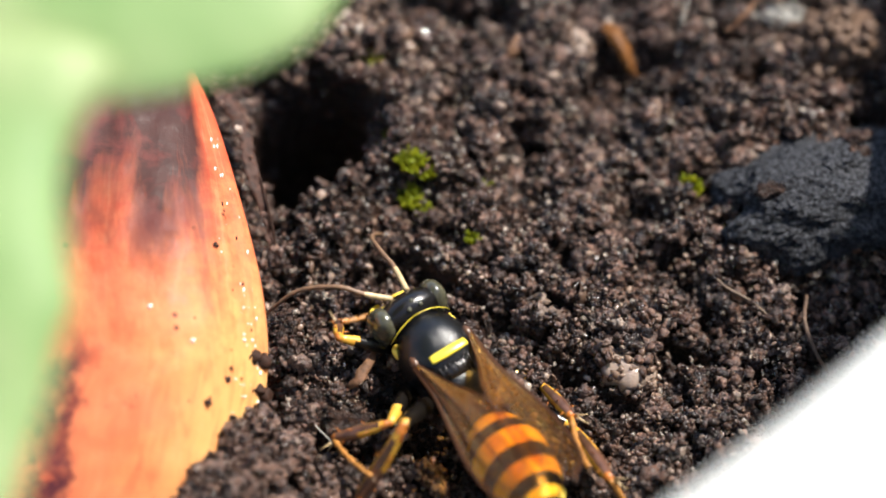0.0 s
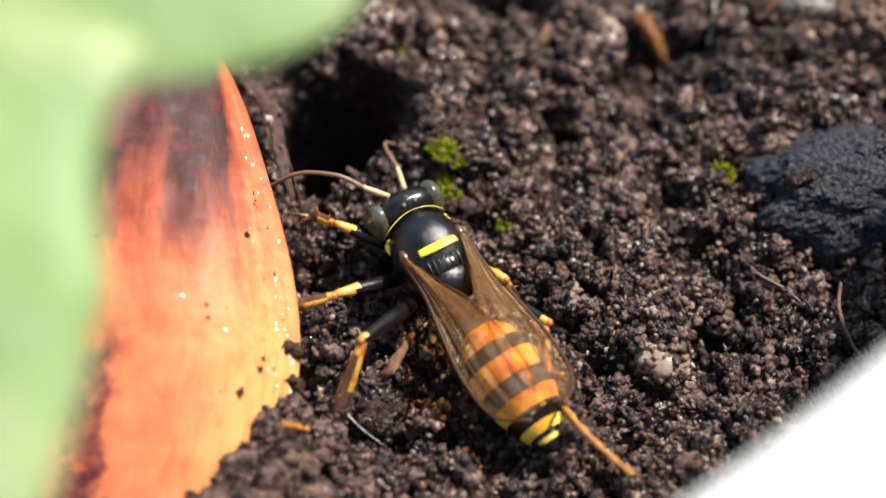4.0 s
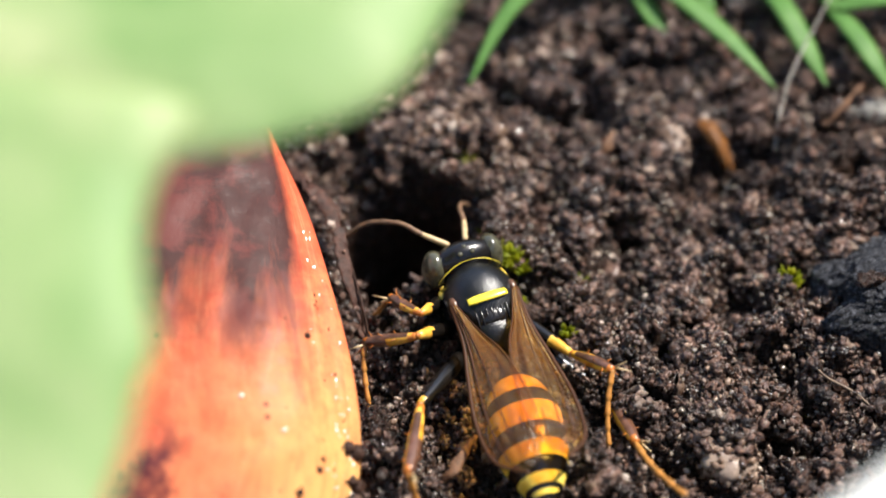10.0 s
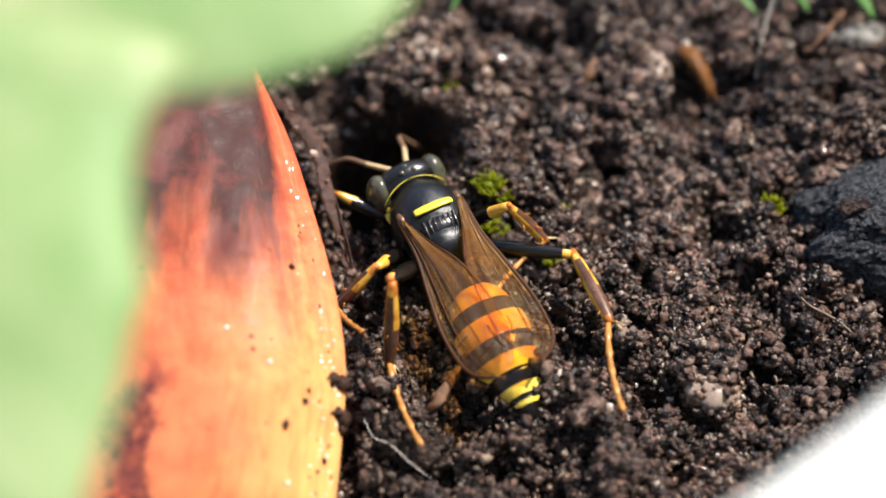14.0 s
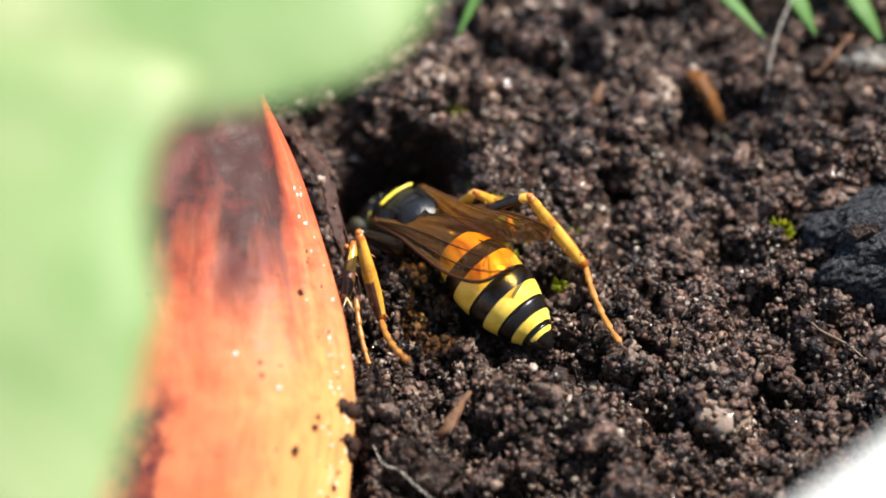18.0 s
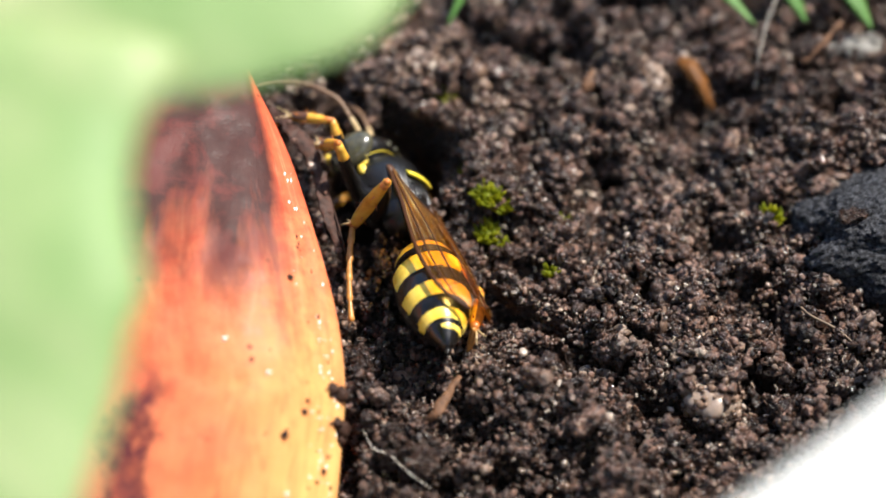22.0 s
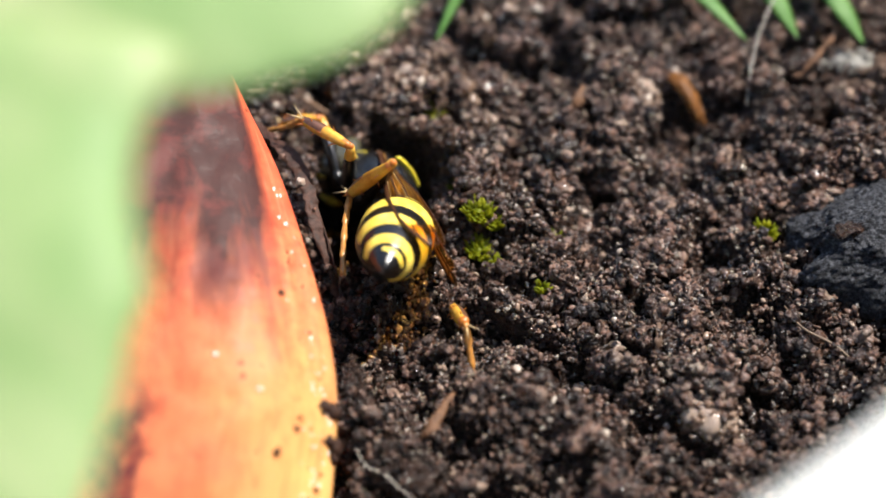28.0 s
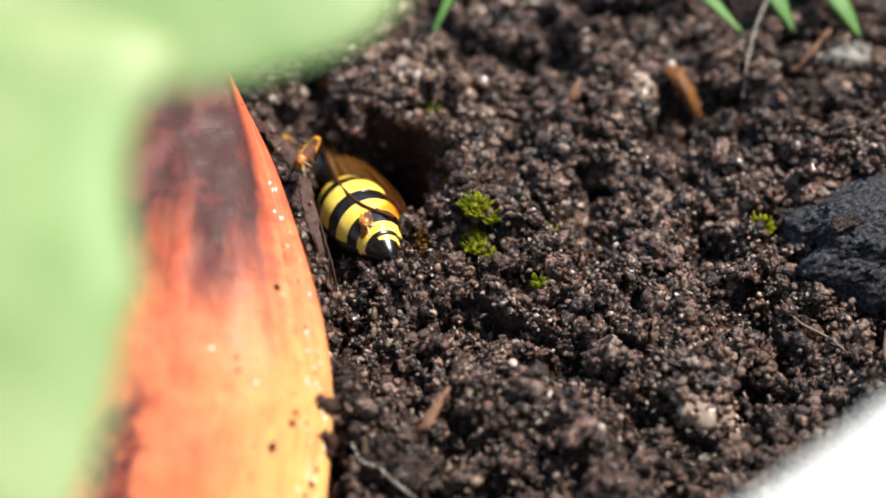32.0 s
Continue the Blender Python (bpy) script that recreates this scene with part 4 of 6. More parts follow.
def wing_material():
    """Amber membrane, sun streaks painted pale along its folds; browner at the root, clearer and crinkled at the tip.
    """
    k = Nodes("amber_wing", 0.24, 0.6)
    _, v, _ = k.xyz(k.uvc)
    along = k.n.new("ShaderNodeMapping")
    along.inputs["Scale"].default_value = (9.0, 1.3, 1)
    k.l.new(k.uvc, along.inputs["Vector"])
    fold = k.noise(1.0, 4, 0.55, along.outputs[0], 0.5)
    crinkle = k.noise(1.7, 5, 0.6)
    # the palest tan stops stand in for sun glancing off the folds
    k.colour(k.ramp(fold, [(0.34, (0.19, 0.058, 0.006)), (0.47, (0.42, 0.165, 0.018)), (0.55, (0.62, 0.32, 0.085)), (0.63, (0.80, 0.58, 0.31))]))
    k.bump(k.math("ADD", fold, k.math("MULTIPLY", crinkle, k.ramp(v, [(0.3, 0.15), (0.9, 0.9)]))), 0.9, 0.22)
    clear = k.n.new("ShaderNodeBsdfTransparent")
    k.l.new(k.ramp(k.noise(0.8, 3), [(0.35, (0.90, 0.67, 0.28)), (0.65, (0.97, 0.82, 0.46))]), clear.inputs[0])
    both = k.n.new("ShaderNodeMixShader")
    body = k.math("MULTIPLY", k.ramp(v, [(0.0, 0.20), (0.35, 0.12), (0.6, 0.03), (1.0, 0.025)]), k.ramp(fold, [(0.35, 0.75), (0.65, 1.35)]))
    k.l.new(body, both.inputs[0])
    k.l.new(clear.outputs[0], both.inputs[1])
    k.l.new(k.p.outputs[0], both.inputs[2])
    sheen = k.n.new("ShaderNodeBsdfGlossy")
    sheen.inputs["Roughness"].default_value = 0.20
    k.l.new(k.p.inputs["Normal"].links[0].from_socket, sheen.inputs["Normal"])
    last = k.n.new("ShaderNodeMixShader")
    last.inputs[0].default_value = 0.032
    k.l.new(both.outputs[0], last.inputs[1])
    k.l.new(sheen.outputs[0], last.inputs[2])
    k.l.new(last.outputs[0], k.n["Material Output"].inputs[0])
    return k.mat


WING = wing_material()


def lathe(profile, n=28, flat=0.9, mats=None):
    """Rings of (y, radius, slot) about the y axis; verts, faces and slots."""
    verts, slots = [], []
    for y, r, _ in profile:
        for k in range(n):
            w = 2 * math.pi * k / n
            verts.append((0.9 * r * math.cos(w), y, r * flat * math.sin(w)))
    faces = [q[::-1] for q in grid_faces(n, len(profile), True)]
    for j in range(len(profile) - 1):
        slots += [profile[j][2]] * n
    faces += [tuple(range(n)), tuple(range(len(verts) - n, len(verts)))[::-1]]
    slots += [profile[0][2], profile[-1][2]]
    return np.array(verts), faces, slots


def ball(centre, radii, mat, sub=3, lump=0.0, seed=1):
    v, f = ico(sub)
    if lump:
        v = lumps(v, seed, lump)
    return mesh_of("ball", v * np.array(radii) + np.array(centre), f, mat)


LEGS = {}          # (side, rank) -> femur, tibia, tarsus
LENGTH = {"front": (2.1, 1.5, 1.7), "mid": (2.7, 2.0, 2.4), "hind": (3.5, 3.0, 3.6)}
HIP = {"front": (0.75, 0.85, -0.75), "mid": (0.85, -0.2, -0.85), "hind": (0.75, -1.05, -0.75)}


GROWN = 1.15       # body scale of the wasp


def build_wasp():
    wasp = tagged(new("wasp"), "black digger wasp with yellow bands and amber wings", "wasp")
    wasp.empty_display_size = 0.002
    thorax = part("thorax", ball((0, -0.05, 0), (1.22, 1.38, 1.12), BLACK, 4, 0.04), wasp)
    part("propodeum", ball((0, -1.2, -0.1), (0.95, 0.85, 0.88), BLACK, 3, 0.06, 3), thorax)
    # collar, scutellum band and shoulder spots lie on the shell
    for s in (-1, 1):
        v, f = tube([(s * 1.02 * math.sin(a), 1.0 - 0.22 * abs(math.sin(a)) ** 2, 0.76 * math.cos(a)) for a in np.linspace(1.3, 1.7, 14)], [0.015, 0.07, 0.03], 8)
        part("collar_stripe", mesh_of("collar_stripe", v, f, YELLOW), thorax, "thin yellow collar stripe")
    v, f = tube([(x, -0.42 + 0.02 * (x / 0.6) ** 2, 1.075 - 0.20 * x * x) for x in np.linspace(-0.64, 0.64, 16)], [0.15, 0.175, 0.18, 0.175, 0.15], 8, 0.45)
    part("scutellum_band", mesh_of("scutellum_band", v, f, LEMON), thorax, "bright lemon yellow band")
    v, f = tube([(1.16 * math.sin(a), 1.16 - 0.30 * abs(math.sin(a)) ** 2, 0.84 * math.cos(a) - 0.12) for a in np.linspace(-1.25, 1.25, 24)], [0.004, 0.016, 0.008, 0.016, 0.004], 8)
    part("collar_line", mesh_of("collar_line", v, f, LEMON), thorax, "thin yellow line behind the head")
    part("back_plate", ball((0, -0.86, 0.62), (0.62, 0.42, 0.28), GLOSSY, 3), thorax)
    for n in range(7):                        # lengthwise grooves behind the band
        x = (n - 3) * 0.17
        v, f = tube([(x, y, z - 0.28 * x * x) for y, z in ((-0.58, 0.90), (-0.80, 0.91), (-1.05, 0.83), (-1.30, 0.66), (-1.50, 0.50))], [0.03, 0.05, 0.05, 0.03], 6)
        part("back_ridge", mesh_of("back_ridge", v, f, GLOSSY), thorax)
    for s in (-1, 1):
        part("shoulder_spot", ball((s * 1.06, 0.60, -0.12), (0.11, 0.24, 0.16), YELLOW, 2), thorax, "small yellow spot")
        part("tegula", ball((s * 0.98, -0.12, 0.64), (0.15, 0.24, 0.12), LEG_BROWN, 2), thorax, "brown wing root")
        part("side_plate", ball((s * 0.62, -0.25, -0.45), (0.62, 1.2, 0.66), BLACK, 2, 0.1, 5), thorax)
    head = part("head", ball((0, 0.55, 0), (1.24, 0.64, 1.0), GLOSSY, 3, 0.03), wasp, m=Matrix.Translation((0, 0.97 * GROWN * MM, -0.1 * GROWN * MM)))
    for s in (-1, 1):
        part("eye", ball((s * 0.94, 0.60, -0.05), (0.42, 0.60, 0.86), EYE, 3), head, "dark olive compound eye")
        part("mandible", mesh_of("mandible", *tube(spline([(s * 0.6, 0.95, -0.7), (s * 0.65, 1.4, -1.0), (s * 0.15, 1.6, -1.15)], 8), [0.2, 0.14, 0.05], 8), YELLOW), head, "yellow mandible")
        part("cheek_stripe", ball((s * 0.55, 1.05, -0.25), (0.2, 0.16, 0.5), YELLOW, 2), head)
    for x, y in ((0, 0.62), (-0.2, 0.4), (0.2, 0.4)):
        part("ocellus", ball((x, y, 0.95), (0.09, 0.09, 0.07), EYE, 2), head)
    # abdomen: six overlapping rings, each with its band
    abdomen = part("abdomen", mesh_of("abdomen", *tube([(0, 0.5, -0.15), (0, 0.1, -0.1), (0, -0.5, 0.0), (0, -0.9, 0)], [0.26, 0.24, 0.30, 0.5], 14), GLOSSY), wasp,
                   m=Matrix.Translation((0, -2.1 * GROWN * MM, -0.1 * GROWN * MM)))
    prof = spline([(-0.1, 0.28, 0), (-0.6, 0.34, 0), (-0.95, 0.62, 0), (-1.4, 0.98, 0), (-2.2, 1.24, 0), (-3.1, 1.27, 0), (-4.0, 1.08, 0), (-4.8, 0.70, 0), (-5.4, 0.28, 0), (-5.6, 0.06, 0)], 120)
    cut = [-0.1, -0.8, -1.85, -3.05, -4.15, -4.95, -5.6]
    band = [(9, 9), (0.22, 0.86), (0.30, 0.92), (0.48, 0.93), (0.52, 0.84), (0.10, 0.34)]
    for n in range(6):
        a, b = cut[n], cut[n + 1]
        ys = np.linspace(a, b - (0.05 if n < 5 else 0), 15)
        rr = np.interp(-ys, -prof[:, 0], prof[:, 1])
        rows = []
        for y, r in zip(ys, rr):
            q = (a - y) / (a - b)
            swell = 1.0 + 0.045 * math.sin(math.pi * min(1, q * 0.75 + 0.2)) - (0.05 if q < 0.07 else 0)
            rows.append((y, r * swell, 1 if band[n][0] <= q <= band[n][1] else 0))
        v, f, s = lathe(rows)
        if n == 5:                            # a spot on the back near the tip
            s = [0 if (q == 1 and v[f[i][0]][2] < 0.45 * rr.max()) else q for i, q in enumerate(s)]
        else:                                 # the band narrows to the belly
            s = [0 if (q == 1 and v[f[i][0]][2] < -0.45 * rr.max()) else q for i, q in enumerate(s)]
        part("abdomen_ring", mesh_of("abdomen_ring", v, f, [GLOSSY, YELLOW], s), abdomen, "glossy black ring with a yellow band" if n else "plain black ring")
    part("sting", mesh_of("sting", *tube([(0, -5.5, 0), (0, -5.9, -0.08)], [0.05, 0.008], 6), GLOSSY), abdomen)
    # wings folded back over the abdomen
    wings = []
    for s in (-1, 1):
        lift = 0.07 if s < 0 else 0.0          # one wing lies over the other
        rails_in = [(-0.04 * s, 0, 0), (-0.30 * s, -1.2, 0.06), (-0.66 * s, -2.4, 0.10 + lift), (-0.78 * s, -4.0, 0.10 + lift), (-0.62 * s, -5.4, 0.04 + lift), (-0.12 * s, -6.35, -0.02)]
        rails_out = [(0.14 * s, 0.05, -0.05), (0.32 * s, -1.3, -0.16), (0.70 * s, -2.6, -0.24), (1.10 * s, -4.2, -0.30), (1.10 * s, -5.7, -0.28), (0.36 * s, -6.6, -0.12)]
        rails_mid = [tuple((np.array(p) + np.array(q)) / 2 + np.array((0, 0, 0.12))) for p, q in zip(rails_in, rails_out)]

        def pleats(g):
            out = g.copy()
            for i in range(g.shape[1]):
                out[:, i, 2] += 0.022 * math.sin(i / (g.shape[1] - 1) * 19.0 + 1.5 * math.sin(i * 0.4)) * np.linspace(0.3, 1.0, g.shape[0])
            return out

        v, f, uv, front, _ = loft([rails_in, rails_mid, rails_out], 26, 44, 0.02, pleats)
        wing = part("wing", mesh_of("wing", v, f, WING, uv=uv), wasp, "translucent amber brown wing", pose(s * 0.95 * GROWN * MM, -0.25 * GROWN * MM, 0.68 * GROWN * MM, -4, 6 * s, -15 * s))
        for pts, r in ((front[:, 25], 0.06), (front[:36, 20], 0.028), (front[2:34, 14], 0.022), (front[:40, 1], 0.016),
                       (front[22, 14:21], 0.018), (front[29, 17:25], 0.018), (front[34, 9:20], 0.016),
                       (np.array([front[34 + n, 20 + n // 2] for n in range(7)]), 0.022), (np.array([front[30 + n, 8 - n // 3] for n in range(10)]), 0.02)):
            vv, ff = tube(pts + np.array((0, 0, 0.015)), [r * 1.2, r], 6)
            part("vein", mesh_of("vein", vv, ff, VEIN), wing)
        wings.append(wing)
    # feelers: elbowed, in short joints
    feelers = []
    for s in (-1, 1):
        pts = spline([(0, 0, 0), (s * 0.35, 0.75, 0.45), (s * 0.55, 1.5, 0.75), (s * 1.0, 2.6, 0.6), (s * 1.55, 3.3, 0.1), (s * 1.9, 3.7, -0.4)], 48)
        rad = np.array([0.088 - 0.035 * i / 47 + (0.012 if i % 4 == 3 else 0) for i in range(48)])
        rad[:8] = 0.095
        v, f = tube(pts, list(rad), 8)
        slots = [1 if q[0] < 9 * 8 else 0 for q in f]
        ant = part("antenna", mesh_of("antenna", v, f, [FEELER, STALK], slots), wasp, "long jointed brown feeler", pose(s * 0.28 * GROWN * MM, 2.10 * GROWN * MM, 0.25 * GROWN * MM))
        feelers.append(ant)
    # legs
    for s, side in ((-1, "left"), (1, "right")):
        for rank in ("front", "mid", "hind"):
            a, b, c = LENGTH[rank]
            k = {"front": 0.85, "mid": 0.95, "hind": 1.1}[rank]
            v, f = tube([(0, 0, z * a) for z in np.linspace(0, 1, 14)], [0.18 * k, 0.25 * k, 0.26 * k, 0.21 * k, 0.13 * k], 10)
            femur = part("femur", mesh_of("femur", v, f, [GLOSSY, LEG_YELLOW], [1 if f_[0] >= (124 if rank == "hind" else 95) else 0 for f_ in f]), wasp, "glossy black thigh with a yellow tip")
            part("hip", ball((0, 0, 0.05), (0.26 * k, 0.26 * k, 0.36 * k), BLACK, 2), femur)
            part("knee", ball((0, 0, a), (0.115 * k, 0.115 * k, 0.13 * k), ORANGE, 2), femur)
            v, f = tube([(0, 0.03 * math.sin(z * 3), z * b) for z in np.linspace(0, 1, 14)], [0.12 * k, 0.18 * k, 0.22 * k, 0.21 * k, 0.14 * k], 10)
            tibia = part("tibia", mesh_of("tibia", v, f, [LEG_YELLOW, ORANGE, LEG_BROWN, DUSK], [(1 if f_[0] >= 122 or f_[0] < 12 else 3 if f_[0] > 62 and f_[0] % 10 in (0, 1, 2, 8, 9) else 2 if f_[0] % 10 >= 8 and f_[0] > 25 else 0) for f_ in f]), wasp, "yellow spiny shin browned towards the foot")
            for n in range(9):
                z = b * (0.2 + 0.085 * n)
                w = 2.4 * n
                d = Vector((math.cos(w), math.sin(w), 0.8))
                st = Vector((0, 0, z)) + d * 0.14
                vv, ff = tube([st, st + d * 0.19], [0.035, 0.006], 5)
                part("spine", mesh_of("spine", vv, ff, ORANGE), tibia)
            for w in (-0.5, 0.5):
                vv, ff = tube([(0, 0.1, b - 0.05), (w * 0.4, 0.36, b + 0.40)], [0.05, 0.010], 6)
                part("spur", mesh_of("spur", vv, ff, STALK), tibia, "pale shin spur")
            pts, rad = [], []
            for n in range(41):
                q = n / 40
                pts.append((0, 0.16 * c * q * q, c * q * (1 - 0.04 * q)))
                rad.append((0.080 - 0.02 * q) * k + (0.045 * ((q * 5) % 1.0)) * k)
            v, f = tube(pts, rad, 8)
            tarsus = part("tarsus", mesh_of("tarsus", v, f, FOOT), wasp, "jointed orange foot")
            for w in (-1, 1):
                e = np.array(pts[-1])
                vv, ff = tube([e, e + (w * 0.1, 0.02, 0.1), e + (w * 0.16, 0.1, 0.2)], [0.05, 0.03, 0.006], 6)
                part("claw", mesh_of("claw", vv, ff, FEELER), tarsus)
            LEGS[side, rank] = (femur, tibia, tarsus)
    return wasp, head, abdomen, wings, feelers


SIZE[0] = GROWN
WASP, HEAD, ABDOMEN, WINGS, FEELERS = build_wasp()
SIZE[0] = 1.0


# ---- what moves ----
def keyed(thing, rows):
    """Rows of seconds, millimetres and degrees."""
    walk(thing, [(t, pose(x * MM, y * MM, z * MM, a, b, c)) for t, x, y, z, a, b, c in rows])


def motions():
    keyed(WASP, [
        (0, 2.75, -11.45, 2.28, 10, -0, 35), (0.5, 3.10, -11.87, 2.27, 6, -0, 29), (1, 3.54, -11.22, 2.28, 11, -0, 28), (1.5, 3.33, -9.99, 2.29, 15, -0, 28),
        (2, 3.72, -11.11, 2.27, -6, -0, 37), (2.5, 3.75, -9.18, 2.28, 11, 0, 16), (4.5, 0.87, -7.84, 2.76, 5, 0, 32), (5, 2.44, -7.69, 2.58, 6, 0, 25),
        (5.5, 1.86, -8.68, 2.21, -3, 0, 21), (6, 2.74, -9.47, 1.98, -45, 0, 25), (6.5, 3.34, -9.47, 1.96, -43, -0, 24), (7, 3.02, -10.34, 1.94, -40, -0, 27),
        (7.5, 2.81, -10.03, 1.89, -42, -0, 26), (8, 2.32, -9.20, 1.98, -10, -0, 27), (8.5, 1.68, -8.20, 2.08, -0, 0, 14), (9, 1.55, -6.27, 2.19, -1, 0, 22),
        (9.5, 1.36, -5.90, 2.12, -3, -0, 11), (10, 0.93, -5.35, 2.09, 7, 0, 22), (10.5, 1.50, -5.02, 2.04, 11, -0, 21), (11, 0.84, -5.89, 1.98, -2, -0, 35),
        (11.5, 0.53, -6.20, 1.93, -3, -0, 30), (12, -0.42, -5.25, 1.88, -5, 0, 36), (12.5, -0.51, -4.85, 2.09, -1, -1, 24), (13, 0.04, -4.02, 1.79, -4, -0, 27),
        (13.5, -0.16, -4.99, 2.24, -4, 0, 27), (15.5, -0.91, -3.28, 1.40, -6, 0, 27), (16, -1.25, -3.04, 1.83, -13, -1, 29), (16.5, -1.69, -2.95, 0.75, -41, -0, 34),
        (17, -0.40, -2.34, 0.41, -54, 0, 32), (17.5, -2.15, -2.29, 0.40, -56, -0, 34), (18, -1.54, -2.70, 0.46, -48, -1, 40), (18.5, -1.39, -2.12, 0.40, -56, -1, 39),
        (19, -1.61, -2.72, 1.00, -37, -2, 41), (19.5, -0.41, -2.95, 0.41, -53, -2, 32), (20, -1.31, -2.19, 0.42, -52, -3, 30), (20.5, -1.48, -2.15, 0.40, -57, -3, 31),
        (21, -1.82, -1.55, 0.81, -20, 20, 27), (21.5, -1.89, -2.24, 0.94, -27, 26, 14), (22, -1.75, -2.40, 1.07, -12, 58, 16), (22.5, -2.12, -2.38, 1.09, 15, 55, 49),
        (23, -1.83, -2.56, 1.00, -29, 61, 0), (23.5, -2.94, -2.08, 1.00, 13, 58, 49), (24, -1.97, -2.48, 0.91, -41, 65, -17), (24.5, -1.93, -2.57, 0.88, -24, 59, -15),
        (25, -1.79, -1.22, 0.83, -51, 66, -17), (25.5, -1.72, -1.60, 0.80, -25, 62, -9), (27.5, -2.10, -1.05, 0.54, 11, 66, 43), (28, -1.82, -0.99, 0.41, -64, 57, -28),
        (28.5, -2.31, -1.32, 0.40, -2, 66, 29), (29, -1.86, -1.11, 0.29, -65, 57, -32), (29.5, -2.13, -0.47, -0.25, -40, 52, -24), (30, -2.57, -0.07, -0.82, -63, 45, -48),
        (30.5, -2.44, -0.18, -1.30, -40, 37, -25), (31, -2.82, 1.23, -1.83, -41, 33, -19), (31.5, -2.59, 1.41, -2.21, -41, 25, -20), (32, -3.58, 2.08, -2.63, -44, 27, -22)])
    keyed(ABDOMEN, [
        (0, 0.00, -2.42, -0.11, -28, 0, -10), (0.5, 0.00, -2.42, -0.11, -29, 0, -5), (1, 0.00, -2.42, -0.11, -23, 0, -6), (1.5, 0.00, -2.42, -0.11, -21, 0, -8),
        (2, 0.00, -2.42, -0.11, -10, -0, -30), (2.5, 0.00, -2.42, -0.11, -17, -0, 5), (4.5, 0.00, -2.42, -0.11, 6, 0, -0), (5, 0.00, -2.42, -0.11, 3, -0, -6),
        (5.5, 0.00, -2.42, -0.11, -18, 0, 4), (6, 0.00, -2.42, -0.11, 28, -0, 12), (6.5, 0.00, -2.42, -0.11, 35, 0, -3), (7, 0.00, -2.42, -0.11, 41, 0, 3),
        (7.5, 0.00, -2.42, -0.11, 34, 0, -1), (8, 0.00, -2.42, -0.11, 1, 0, -6), (8.5, 0.00, -2.42, -0.11, -14, 0, 18), (9, 0.00, -2.42, -0.11, 8, 0, -4),
        (9.5, 0.00, -2.42, -0.11, -18, -0, -1), (10, 0.00, -2.42, -0.11, -6, 0, -8), (10.5, 0.00, -2.42, -0.11, -17, -0, -1), (11, 0.00, -2.42, -0.11, -4, 0, -19),
        (11.5, 0.00, -2.42, -0.11, -11, -0, -3), (12, 0.00, -2.42, -0.11, -1, -0, 12), (12.5, 0.00, -2.42, -0.11, 8, -0, 9), (13, 0.00, -2.42, -0.11, 9, -0, 0),
        (13.5, 0.00, -2.42, -0.11, 14, 0, -2), (15.5, 0.00, -2.42, -0.11, 7, -0, -1), (16, 0.00, -2.42, -0.11, 24, 0, 3), (16.5, 0.00, -2.42, -0.11, 48, -0, 4),
        (17, 0.00, -2.42, -0.11, 54, 0, -3), (17.5, 0.00, -2.42, -0.11, 52, -0, 2), (18, 0.00, -2.42, -0.11, 56, -0, 2), (18.5, 0.00, -2.42, -0.11, 51, 0, -5),
        (19, 0.00, -2.42, -0.11, 47, 0, -1), (19.5, 0.00, -2.42, -0.11, 55, -0, -14), (20, 0.00, -2.42, -0.11, 56, 0, -8), (20.5, 0.00, -2.42, -0.11, 49, 0, -5),
        (21, 0.00, -2.42, -0.11, 8, -0, -14), (21.5, 0.00, -2.42, -0.11, 8, -0, -17), (22, 0.00, -2.42, -0.11, 6, 0, -18), (22.5, 0.00, -2.42, -0.11, 8, -0, -50),
        (23, 0.00, -2.42, -0.11, 13, -0, -17), (23.5, 0.00, -2.42, -0.11, 4, -0, -33), (24, 0.00, -2.42, -0.11, 11, 0, -15), (24.5, 0.00, -2.42, -0.11, -14, -0, -24),
        (25, 0.00, -2.42, -0.11, 29, -0, -25), (25.5, 0.00, -2.42, -0.11, -5, 0, -27), (27.5, 0.00, -2.42, -0.11, 3, -0, -59), (28, 0.00, -2.42, -0.11, 27, 0, -22),
        (28.5, 0.00, -2.42, -0.11, 8, 0, -60), (29, 0.00, -2.42, -0.11, 29, 0, -27), (29.5, 0.00, -2.42, -0.11, -3, -0, -24), (30, 0.00, -2.42, -0.11, 4, 0, -14),
        (30.5, 0.00, -2.42, -0.11, -12, -0, -6), (31, 0.00, -2.42, -0.11, 5, 0, 9), (31.5, 0.00, -2.42, -0.11, 2, 0, 6), (32, 0.00, -2.42, -0.11, -3, 0, 23)])
